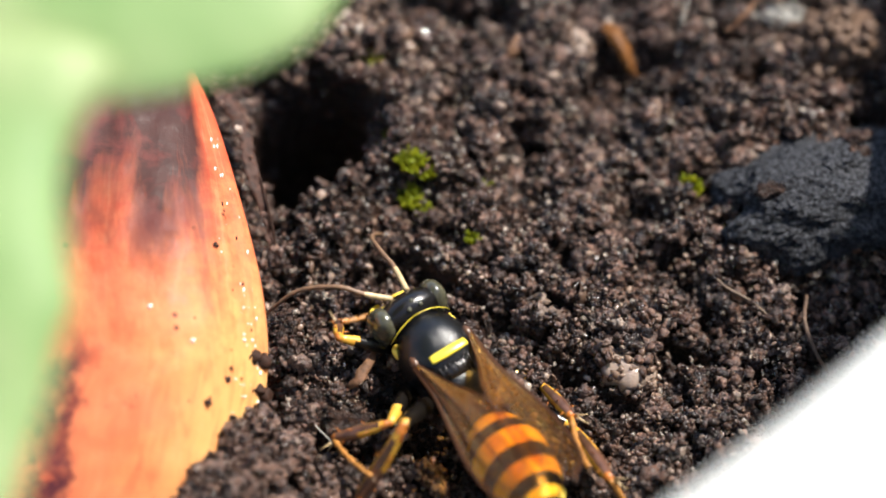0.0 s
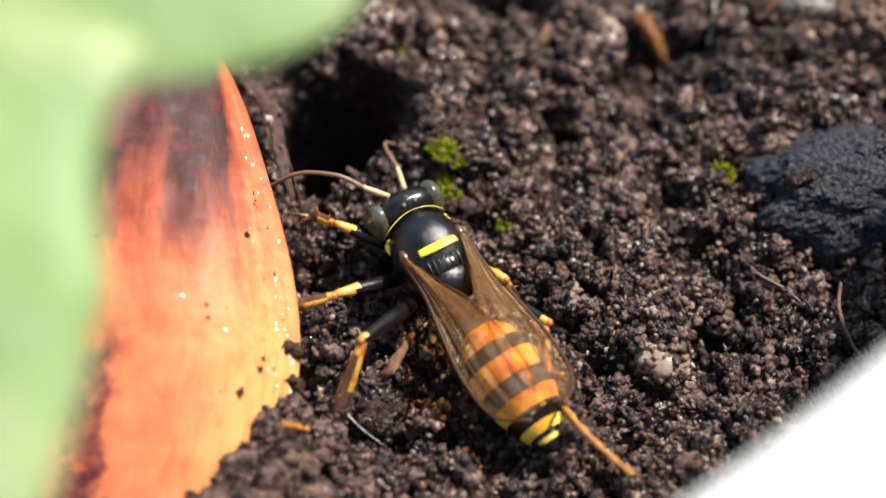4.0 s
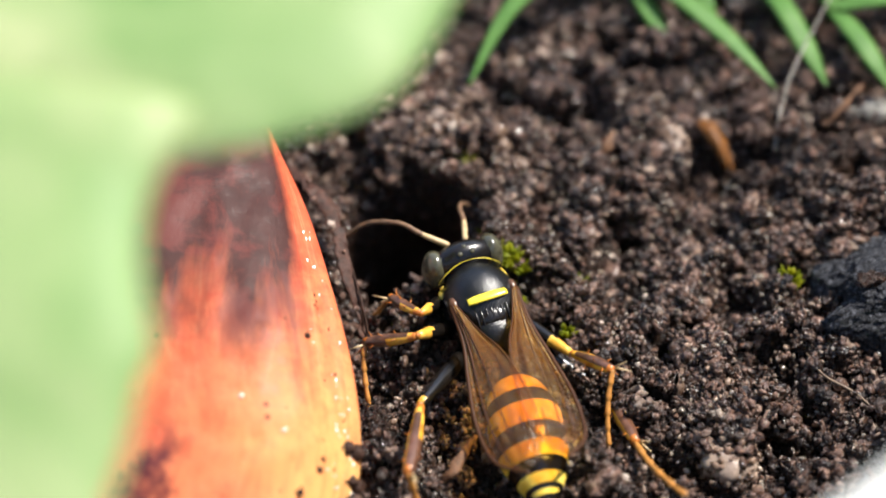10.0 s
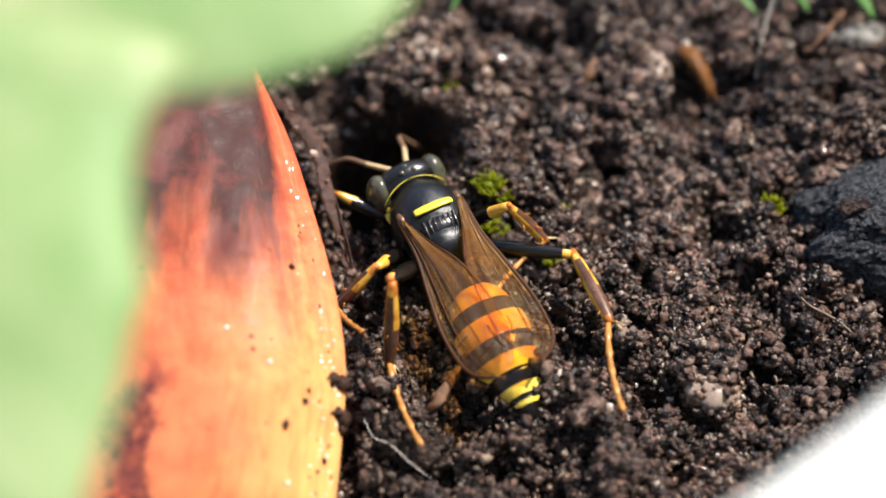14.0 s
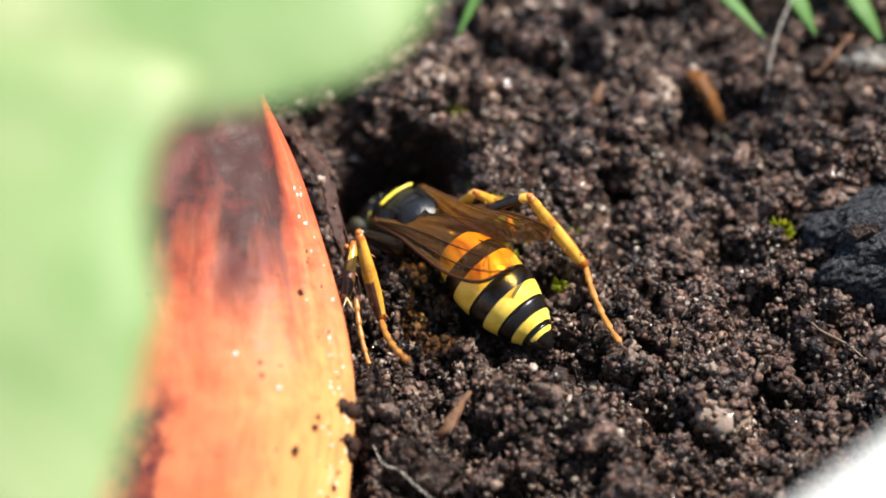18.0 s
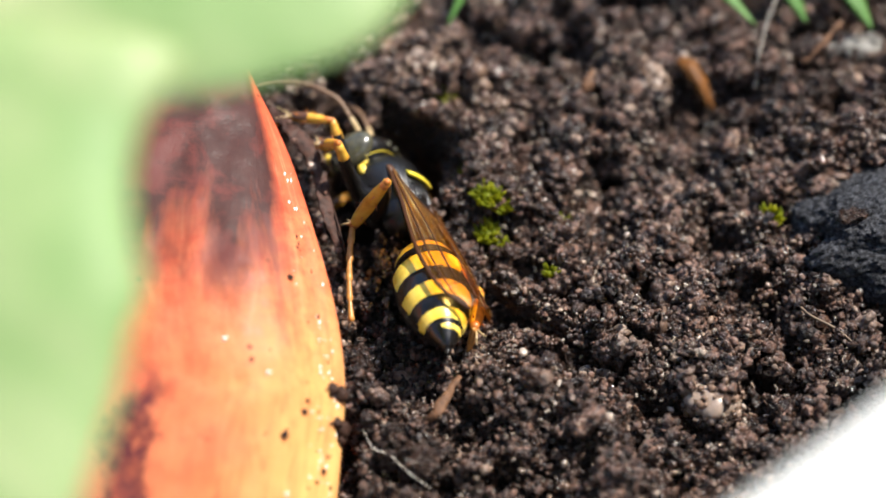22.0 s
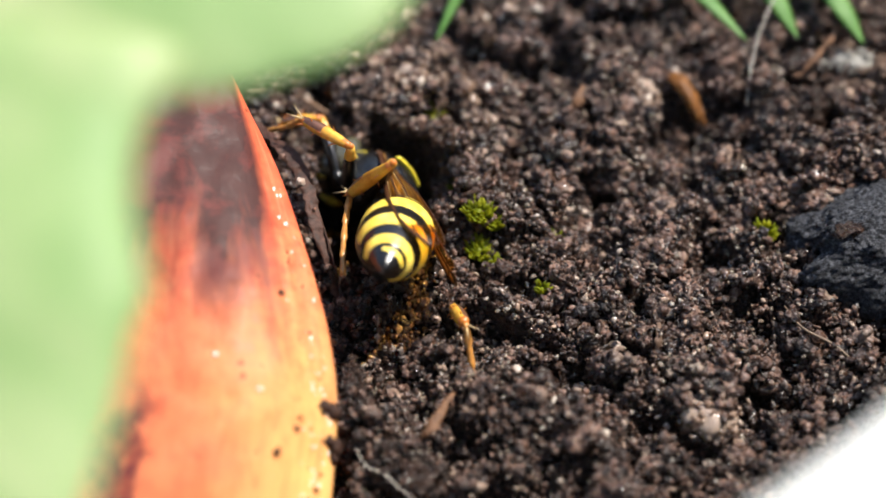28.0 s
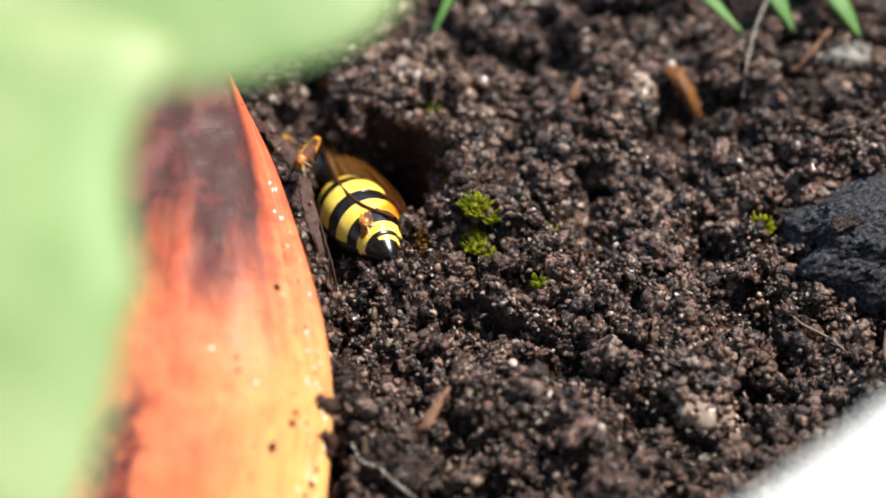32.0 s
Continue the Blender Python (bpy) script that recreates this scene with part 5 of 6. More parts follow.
    keyed(WINGS[0], [
        (0, -1.09, -0.29, 0.78, -27, -4, 3), (0.5, -1.09, -0.29, 0.78, -26, -5, 4), (1, -1.09, -0.29, 0.78, -24, -5, 5), (1.5, -1.09, -0.29, 0.78, -20, -6, -3),
        (2, -1.09, -0.29, 0.78, -15, -5, -12), (2.5, -1.09, -0.29, 0.78, -19, -6, 11), (4.5, -1.09, -0.29, 0.78, -3, -7, 6), (5, -1.09, -0.29, 0.78, -5, -7, 3),
        (5.5, -1.09, -0.29, 0.78, -2, -6, 12), (6, -1.09, -0.29, 0.78, 1, -9, 21), (6.5, -1.09, -0.29, 0.78, 6, -14, 19), (7, -1.09, -0.29, 0.78, 10, -13, 17),
        (7.5, -1.09, -0.29, 0.78, 2, -11, 10), (8, -1.09, -0.29, 0.78, -7, -7, 3), (8.5, -1.09, -0.29, 0.78, -17, -7, 19), (9, -1.09, -0.29, 0.78, -2, -7, 3),
        (9.5, -1.09, -0.29, 0.78, -7, -6, 3), (10, -1.09, -0.29, 0.78, -12, -6, 2), (10.5, -1.09, -0.29, 0.78, -11, -7, -2), (11, -1.09, -0.29, 0.78, -11, -6, -6),
        (11.5, -1.09, -0.29, 0.78, -10, -6, 5), (12, -1.09, -0.29, 0.78, -8, -7, 15), (12.5, -1.09, -0.29, 0.78, -5, -7, 10), (13, -1.09, -0.29, 0.78, -1, -7, 6),
        (13.5, -1.09, -0.29, 0.78, 2, -8, 4), (15.5, -1.09, -0.29, 0.78, -3, -7, 5), (16, -1.09, -0.29, 0.78, 9, -8, 6), (16.5, -1.09, -0.29, 0.78, 14, -11, 10),
        (17, -1.09, -0.29, 0.78, 20, -16, 12), (17.5, -1.09, -0.29, 0.78, 19, -12, 10), (18, -1.09, -0.29, 0.78, 18, -11, 7), (18.5, -1.09, -0.29, 0.78, 8, -14, 6),
        (19, -1.09, -0.29, 0.78, 6, -11, -2), (19.5, -1.09, -0.29, 0.78, 16, -14, -4), (20, -1.09, -0.29, 0.78, 20, -14, -2), (20.5, -1.09, -0.29, 0.78, 8, -11, -0),
        (21, -1.09, -0.29, 0.78, -4, -7, 2), (21.5, -1.09, -0.29, 0.78, -2, -8, -6), (22, -1.09, -0.29, 0.78, -0, -7, -3), (22.5, -1.09, -0.29, 0.78, 1, -7, -3),
        (23, -1.09, -0.29, 0.78, 3, -8, -3), (23.5, -1.09, -0.29, 0.78, 2, -7, -3), (24, -1.09, -0.29, 0.78, 2, -8, -4), (24.5, -1.09, -0.29, 0.78, 6, -4, -5),
        (25, -1.09, -0.29, 0.78, 10, -11, -9), (25.5, -1.09, -0.29, 0.78, 11, -5, -7), (27.5, -1.09, -0.29, 0.78, 13, -5, -2), (28, -1.09, -0.29, 0.78, 14, -11, -3),
        (28.5, -1.09, -0.29, 0.78, 15, -7, -3), (29, -1.09, -0.29, 0.78, 16, -12, -5), (29.5, -1.09, -0.29, 0.78, 8, -5, 3), (30, -1.09, -0.29, 0.78, -1, -7, 9),
        (30.5, -1.09, -0.29, 0.78, -2, -5, 12), (31, -1.09, -0.29, 0.78, -4, -7, 15), (31.5, -1.09, -0.29, 0.78, -4, -7, 21), (32, -1.09, -0.29, 0.78, -5, -7, 27)])
    keyed(WINGS[1], [
        (0, 1.09, -0.29, 0.78, -27, 6, -15), (0.5, 1.09, -0.29, 0.78, -25, 5, -13), (1, 1.09, -0.29, 0.78, -24, 6, -12), (1.5, 1.09, -0.29, 0.78, -19, 5, -19),
        (2, 1.09, -0.29, 0.78, -14, 7, -26), (2.5, 1.09, -0.29, 0.78, -19, 5, -5), (4.5, 1.09, -0.29, 0.78, -3, 7, -6), (5, 1.09, -0.29, 0.78, -5, 7, -10),
        (5.5, 1.09, -0.29, 0.78, -2, 6, -0), (6, 1.09, -0.29, 0.78, 2, 8, 10), (6.5, 1.09, -0.29, 0.78, 6, 4, 9), (7, 1.09, -0.29, 0.78, 10, 6, 9),
        (7.5, 1.09, -0.29, 0.78, 2, 7, -1), (8, 1.09, -0.29, 0.78, -7, 7, -10), (8.5, 1.09, -0.29, 0.78, -18, 5, 4), (9, 1.09, -0.29, 0.78, -2, 7, -9),
        (9.5, 1.09, -0.29, 0.78, -7, 5, -10), (10, 1.09, -0.29, 0.78, -12, 7, -12), (10.5, 1.09, -0.29, 0.78, -11, 5, -15), (11, 1.09, -0.29, 0.78, -10, 7, -19),
        (11.5, 1.09, -0.29, 0.78, -9, 6, -9), (12, 1.09, -0.29, 0.78, -8, 7, 1), (12.5, 1.09, -0.29, 0.78, -5, 8, -2), (13, 1.09, -0.29, 0.78, -1, 7, -6),
        (13.5, 1.09, -0.29, 0.78, 2, 8, -7), (15.5, 1.09, -0.29, 0.78, -3, 7, -7), (16, 1.09, -0.29, 0.78, 9, 8, -3), (16.5, 1.09, -0.29, 0.78, 14, 9, 2),
        (17, 1.09, -0.29, 0.78, 20, 4, 6), (17.5, 1.09, -0.29, 0.78, 19, 7, 4), (18, 1.09, -0.29, 0.78, 18, 9, 2), (18.5, 1.09, -0.29, 0.78, 8, 7, -2),
        (19, 1.09, -0.29, 0.78, 6, 8, -14), (19.5, 1.09, -0.29, 0.78, 16, 4, -14), (20, 1.09, -0.29, 0.78, 20, 4, -10), (20.5, 1.09, -0.29, 0.78, 8, 10, -9),
        (21, 1.09, -0.29, 0.78, -4, 6, -11), (21.5, 1.09, -0.29, 0.78, -2, 7, -18), (22, 1.09, -0.29, 0.78, -0, 7, -14), (22.5, 1.09, -0.29, 0.78, 1, 3, -14),
        (23, 1.09, -0.29, 0.78, 3, 6, -14), (23.5, 1.09, -0.29, 0.78, 2, 6, -14), (24, 1.09, -0.29, 0.78, 2, 7, -14), (24.5, 1.09, -0.29, 0.78, 6, 8, -16),
        (25, 1.09, -0.29, 0.78, 10, 5, -17), (25.5, 1.09, -0.29, 0.78, 10, 7, -16), (27.5, 1.09, -0.29, 0.78, 13, 3, -12), (28, 1.09, -0.29, 0.78, 13, 4, -11),
        (28.5, 1.09, -0.29, 0.78, 14, 2, -12), (29, 1.09, -0.29, 0.78, 15, 3, -13), (29.5, 1.09, -0.29, 0.78, 8, 7, -7), (30, 1.09, -0.29, 0.78, -1, 6, -3),
        (30.5, 1.09, -0.29, 0.78, -2, 7, 0), (31, 1.09, -0.29, 0.78, -4, 7, 3), (31.5, 1.09, -0.29, 0.78, -4, 7, 9), (32, 1.09, -0.29, 0.78, -5, 7, 15)])
    keyed(LEGS["left", "front"][0], [
        (0, -0.86, 0.98, -0.86, -0, 66, 146), (0.5, -0.86, 0.98, -0.86, -0, 57, 168), (1, -0.86, 0.98, -0.86, 0, 53, -150), (1.5, -0.86, 0.98, -0.86, -0, 57, 168),
        (2, -0.86, 0.98, -0.86, 0, 49, -172), (2.5, -0.86, 0.98, -0.86, -0, 57, 168), (3, -0.86, 0.98, -0.86, 0, 63, 140), (3.5, -0.86, 0.98, -0.86, -0, 57, 168),
        (4, -0.86, 0.98, -0.86, 0, 63, 140), (4.5, -0.86, 0.98, -0.86, -0, 57, 168), (5, -0.86, 0.98, -0.86, 0, 63, 140), (5.5, -0.86, 0.98, -0.86, -0, 57, 168),
        (6, -0.86, 0.98, -0.86, 0, 63, 140), (6.5, -0.86, 0.98, -0.86, -0, 57, 168), (7, -0.86, 0.98, -0.86, 0, 63, 140), (7.5, -0.86, 0.98, -0.86, -0, 57, 168),
        (8, -0.86, 0.98, -0.86, 0, 40, -147), (8.5, -0.86, 0.98, -0.86, -0, 57, 168), (9, -0.86, 0.98, -0.86, 180, 70, 17), (9.5, -0.86, 0.98, -0.86, -0, 57, 168),
        (10, -0.86, 0.98, -0.86, 0, 49, -145), (10.5, -0.86, 0.98, -0.86, -0, 57, 168), (11, -0.86, 0.98, -0.86, 0, 63, 140), (11.5, -0.86, 0.98, -0.86, -0, 57, 168),
        (12, -0.86, 0.98, -0.86, 0, 63, 140), (12.5, -0.86, 0.98, -0.86, -0, 57, 168), (13, -0.86, 0.98, -0.86, 0, 63, 140), (13.5, -0.86, 0.98, -0.86, -0, 57, 168),
        (14, -0.86, 0.98, -0.86, 0, 63, 140), (14.5, -0.86, 0.98, -0.86, -0, 57, 168), (15, -0.86, 0.98, -0.86, 0, 63, 140), (15.5, -0.86, 0.98, -0.86, -0, 57, 168),
        (16, -0.86, 0.98, -0.86, 0, 63, 140), (16.5, -0.86, 0.98, -0.86, -0, 57, 168), (17, -0.86, 0.98, -0.86, 0, 63, 140), (17.5, -0.86, 0.98, -0.86, -0, 57, 168),
        (18, -0.86, 0.98, -0.86, 0, 63, 140), (18.5, -0.86, 0.98, -0.86, -0, 57, 168), (19, -0.86, 0.98, -0.86, 0, 63, 140), (19.5, -0.86, 0.98, -0.86, -0, 57, 168),
        (20, -0.86, 0.98, -0.86, 0, 63, 140), (20.5, -0.86, 0.98, -0.86, -0, 57, 168), (21, -0.86, 0.98, -0.86, 0, 63, 140), (21.5, -0.86, 0.98, -0.86, -0, 57, 168),
        (22, -0.86, 0.98, -0.86, 0, 63, 140), (22.5, -0.86, 0.98, -0.86, -0, 57, 168), (23, -0.86, 0.98, -0.86, 0, 63, 140), (23.5, -0.86, 0.98, -0.86, -0, 57, 168),
        (24, -0.86, 0.98, -0.86, 0, 63, 140), (24.5, -0.86, 0.98, -0.86, -0, 57, 168), (25, -0.86, 0.98, -0.86, 0, 63, 140), (25.5, -0.86, 0.98, -0.86, -0, 57, 168),
        (26, -0.86, 0.98, -0.86, 0, 63, 140), (26.5, -0.86, 0.98, -0.86, -0, 57, 168), (27, -0.86, 0.98, -0.86, 0, 63, 140), (27.5, -0.86, 0.98, -0.86, -0, 57, 168),
        (28, -0.86, 0.98, -0.86, 0, 63, 140), (28.5, -0.86, 0.98, -0.86, -0, 57, 168), (29, -0.86, 0.98, -0.86, 0, 63, 140), (29.5, -0.86, 0.98, -0.86, -0, 57, 168),
        (30, -0.86, 0.98, -0.86, 0, 63, 140), (30.5, -0.86, 0.98, -0.86, -0, 57, 168), (31, -0.86, 0.98, -0.86, 0, 63, 140), (31.5, -0.86, 0.98, -0.86, -0, 57, 168),
        (32, -0.86, 0.98, -0.86, -0, 62, 135)])
    keyed(LEGS["left", "front"][1], [
        (0, -2.70, 2.21, 0.10, 180, 41, -130), (0.5, -2.85, 1.41, 0.44, -180, 18, 39), (1, -2.52, 0.01, 0.60, -180, 35, -26), (1.5, -2.85, 1.41, 0.44, -180, 18, 39),
        (2, -2.67, 0.73, 0.72, 180, 72, -79), (2.5, -2.85, 1.41, 0.44, -180, 18, 39), (3, -2.53, 2.35, 0.22, 180, 48, -77), (3.5, -2.85, 1.41, 0.44, -180, 18, 39),
        (4, -2.53, 2.35, 0.22, 180, 48, -77), (4.5, -2.85, 1.41, 0.44, -180, 18, 39), (5, -2.53, 2.35, 0.22, 180, 48, -77), (5.5, -2.85, 1.41, 0.44, -180, 18, 39),
        (6, -2.53, 2.35, 0.22, 180, 48, -77), (6.5, -2.85, 1.41, 0.44, -180, 18, 39), (7, -2.53, 2.35, 0.22, 180, 48, -77), (7.5, -2.85, 1.41, 0.44, -180, 18, 39),
        (8, -2.17, 0.12, 0.98, -0, 88, 125), (8.5, -2.85, 1.41, 0.44, -180, 18, 39), (9, -3.03, 0.33, -1.70, 0, 53, -129), (9.5, -2.85, 1.41, 0.44, -180, 18, 39),
        (10, -2.37, -0.06, 0.71, 180, 63, -65), (10.5, -2.85, 1.41, 0.44, -180, 18, 39), (11, -2.53, 2.35, 0.22, 180, 48, -77), (11.5, -2.85, 1.41, 0.44, -180, 18, 39),
        (12, -2.53, 2.35, 0.22, 180, 48, -77), (12.5, -2.85, 1.41, 0.44, -180, 18, 39), (13, -2.53, 2.35, 0.22, 180, 48, -77), (13.5, -2.85, 1.41, 0.44, -180, 18, 39),
        (14, -2.53, 2.35, 0.22, 180, 48, -77), (14.5, -2.85, 1.41, 0.44, -180, 18, 39), (15, -2.53, 2.35, 0.22, 180, 48, -77), (15.5, -2.85, 1.41, 0.44, -180, 18, 39),
        (16, -2.53, 2.35, 0.22, 180, 48, -77), (16.5, -2.85, 1.41, 0.44, -180, 18, 39), (17, -2.53, 2.35, 0.22, 180, 48, -77), (17.5, -2.85, 1.41, 0.44, -180, 18, 39),
        (18, -2.53, 2.35, 0.22, 180, 48, -77), (18.5, -2.85, 1.41, 0.44, -180, 18, 39), (19, -2.53, 2.35, 0.22, 180, 48, -77), (19.5, -2.85, 1.41, 0.44, -180, 18, 39),
        (20, -2.53, 2.35, 0.22, 180, 48, -77), (20.5, -2.85, 1.41, 0.44, -180, 18, 39), (21, -2.53, 2.35, 0.22, 180, 48, -77), (21.5, -2.85, 1.41, 0.44, -180, 18, 39),
        (22, -2.53, 2.35, 0.22, 180, 48, -77), (22.5, -2.85, 1.41, 0.44, -180, 18, 39), (23, -2.53, 2.35, 0.22, 180, 48, -77), (23.5, -2.85, 1.41, 0.44, -180, 18, 39),
        (24, -2.53, 2.35, 0.22, 180, 48, -77), (24.5, -2.85, 1.41, 0.44, -180, 18, 39), (25, -2.53, 2.35, 0.22, 180, 48, -77), (25.5, -2.85, 1.41, 0.44, -180, 18, 39),
        (26, -2.53, 2.35, 0.22, 180, 48, -77), (26.5, -2.85, 1.41, 0.44, -180, 18, 39), (27, -2.53, 2.35, 0.22, 180, 48, -77), (27.5, -2.85, 1.41, 0.44, -180, 18, 39),
        (28, -2.53, 2.35, 0.22, 180, 48, -77), (28.5, -2.85, 1.41, 0.44, -180, 18, 39), (29, -2.53, 2.35, 0.22, 180, 48, -77), (29.5, -2.85, 1.41, 0.44, -180, 18, 39),
        (30, -2.53, 2.35, 0.22, 180, 48, -77), (30.5, -2.85, 1.41, 0.44, -180, 18, 39), (31, -2.53, 2.35, 0.22, 180, 48, -77), (31.5, -2.85, 1.41, 0.44, -180, 18, 39),
        (32, -2.38, 2.49, 0.26, 180, 49, -76)])
    keyed(LEGS["left", "front"][2], [
        (0, -1.98, 3.08, -1.20, 180, 72, 161), (0.5, -3.26, 1.08, -1.21, 180, 30, 97), (1, -3.41, 0.43, -0.81, 180, 81, 134), (1.5, -3.26, 1.08, -1.21, 180, 30, 97),
        (2, -2.99, 2.34, 0.20, 180, 32, 102), (2.5, -3.26, 1.08, -1.21, 180, 30, 97), (3, -2.81, 3.61, -0.92, -180, 20, -101), (3.5, -3.26, 1.08, -1.21, 180, 30, 97),
        (4, -2.81, 3.61, -0.92, -180, 20, -101), (4.5, -3.26, 1.08, -1.21, 180, 30, 97), (5, -2.81, 3.61, -0.92, -180, 20, -101), (5.5, -3.26, 1.08, -1.21, 180, 30, 97),
        (6, -2.81, 3.61, -0.92, -180, 20, -101), (6.5, -3.26, 1.08, -1.21, 180, 30, 97), (7, -2.81, 3.61, -0.92, -180, 20, -101), (7.5, -3.26, 1.08, -1.21, 180, 30, 97),
        (8, -3.14, 1.54, 1.03, 180, 34, -74), (8.5, -3.26, 1.08, -1.21, 180, 30, 97), (9, -3.89, -0.74, -0.65, 0, 74, -106), (9.5, -3.26, 1.08, -1.21, 180, 30, 97),
        (10, -3.02, 1.33, -0.06, 180, 15, -70), (10.5, -3.26, 1.08, -1.21, 180, 30, 97), (11, -2.81, 3.61, -0.92, -180, 20, -101), (11.5, -3.26, 1.08, -1.21, 180, 30, 97),
        (12, -2.81, 3.61, -0.92, -180, 20, -101), (12.5, -3.26, 1.08, -1.21, 180, 30, 97), (13, -2.81, 3.61, -0.92, -180, 20, -101), (13.5, -3.26, 1.08, -1.21, 180, 30, 97),
        (14, -2.81, 3.61, -0.92, -180, 20, -101), (14.5, -3.26, 1.08, -1.21, 180, 30, 97), (15, -2.81, 3.61, -0.92, -180, 20, -101), (15.5, -3.26, 1.08, -1.21, 180, 30, 97),
        (16, -2.81, 3.61, -0.92, -180, 20, -101), (16.5, -3.26, 1.08, -1.21, 180, 30, 97), (17, -2.81, 3.61, -0.92, -180, 20, -101), (17.5, -3.26, 1.08, -1.21, 180, 30, 97),
        (18, -2.81, 3.61, -0.92, -180, 20, -101), (18.5, -3.26, 1.08, -1.21, 180, 30, 97), (19, -2.81, 3.61, -0.92, -180, 20, -101), (19.5, -3.26, 1.08, -1.21, 180, 30, 97),
        (20, -2.81, 3.61, -0.92, -180, 20, -101), (20.5, -3.26, 1.08, -1.21, 180, 30, 97), (21, -2.81, 3.61, -0.92, -180, 20, -101), (21.5, -3.26, 1.08, -1.21, 180, 30, 97),
        (22, -2.81, 3.61, -0.92, -180, 20, -101), (22.5, -3.26, 1.08, -1.21, 180, 30, 97), (23, -2.81, 3.61, -0.92, -180, 20, -101), (23.5, -3.26, 1.08, -1.21, 180, 30, 97),
        (24, -2.81, 3.61, -0.92, -180, 20, -101), (24.5, -3.26, 1.08, -1.21, 180, 30, 97), (25, -2.81, 3.61, -0.92, -180, 20, -101), (25.5, -3.26, 1.08, -1.21, 180, 30, 97),
        (26, -2.81, 3.61, -0.92, -180, 20, -101), (26.5, -3.26, 1.08, -1.21, 180, 30, 97), (27, -2.81, 3.61, -0.92, -180, 20, -101), (27.5, -3.26, 1.08, -1.21, 180, 30, 97),
        (28, -2.81, 3.61, -0.92, -180, 20, -101), (28.5, -3.26, 1.08, -1.21, 180, 30, 97), (29, -2.81, 3.61, -0.92, -180, 20, -101), (29.5, -3.26, 1.08, -1.21, 180, 30, 97),
        (30, -2.81, 3.61, -0.92, -180, 20, -101), (30.5, -3.26, 1.08, -1.21, 180, 30, 97), (31, -2.81, 3.61, -0.92, -180, 20, -101), (31.5, -3.26, 1.08, -1.21, 180, 30, 97),
        (32, -2.69, 3.76, -0.86, -180, 31, -68)])
    keyed(LEGS["left", "mid"][0], [
        (0, -0.98, -0.23, -0.98, 0, 54, -149), (1, -0.98, -0.23, -0.98, 0, 63, -154), (2, -0.98, -0.23, -0.98, 0, 62, 170), (5, -0.98, -0.23, -0.98, 0, 68, -171),
        (6, -0.98, -0.23, -0.98, 0, 63, -159), (7, -0.98, -0.23, -0.98, 0, 72, -173), (8, -0.98, -0.23, -0.98, 0, 63, -164), (9, -0.98, -0.23, -0.98, -0, 37, -148),
        (10, -0.98, -0.23, -0.98, -0, 43, -155), (11, -0.98, -0.23, -0.98, 0, 51, -158), (12, -0.98, -0.23, -0.98, 0, 61, -138), (13, -0.98, -0.23, -0.98, 0, 59, -144),
        (16, -0.98, -0.23, -0.98, 0, 38, -128), (17, -0.98, -0.23, -0.98, 0, 56, -136), (21, -0.98, -0.23, -0.98, 0, 31, 172), (22, -0.98, -0.23, -0.98, 0, 66, 171),
        (23, -0.98, -0.23, -0.98, 0, 77, 179), (24, -0.98, -0.23, -0.98, 0, 72, -173), (25, -0.98, -0.23, -0.98, -0, 89, -153), (28, -0.98, -0.23, -0.98, 0, 79, -142),
        (29, -0.98, -0.23, -0.98, 0, 67, -125), (30, -0.98, -0.23, -0.98, 0, 62, -114), (32, -0.98, -0.23, -0.98, 0, 62, -114)])
    keyed(LEGS["left", "mid"][1], [
        (0, -3.14, -1.52, 0.84, 180, 54, -29), (1, -3.47, -1.44, 0.43, 180, 65, 0), (2, -3.68, 0.23, 0.49, -180, 66, -45), (5, -3.82, -0.70, 0.19, 180, 82, -9),
        (6, -3.55, -1.22, 0.45, 180, 77, -35), (7, -3.91, -0.59, -0.02, 180, 83, 35), (8, -3.65, -1.00, 0.41, 180, 69, -21), (9, -2.56, -1.20, 1.51, -180, 16, 1),
        (10, -2.91, -1.14, 1.28, -180, 57, -32), (11, -3.20, -1.14, 1.00, 180, 37, -24), (12, -3.01, -2.04, 0.52, 180, 60, -17), (13, -3.13, -1.78, 0.63, 180, 58, 5),
        (16, -2.16, -1.74, 1.47, 180, 26, -36), (17, -2.84, -2.01, 0.76, -180, 54, 32), (21, -2.58, -0.01, 1.67, 180, 16, -103), (22, -3.77, 0.21, 0.30, -180, 65, -130),
        (23, -4.00, -0.16, -0.27, 180, 73, -122), (24, -3.91, -0.59, -0.02, 180, 76, -109), (25, -3.74, -1.65, -0.91, -0, 90, 89), (28, -3.38, -2.11, -0.40, 180, 78, -64),
        (29, -2.60, -2.59, 0.22, -0, 78, 131), (30, -2.10, -2.72, 0.49, 180, 76, -78), (32, -2.10, -2.72, 0.49, 180, 76, -78)])
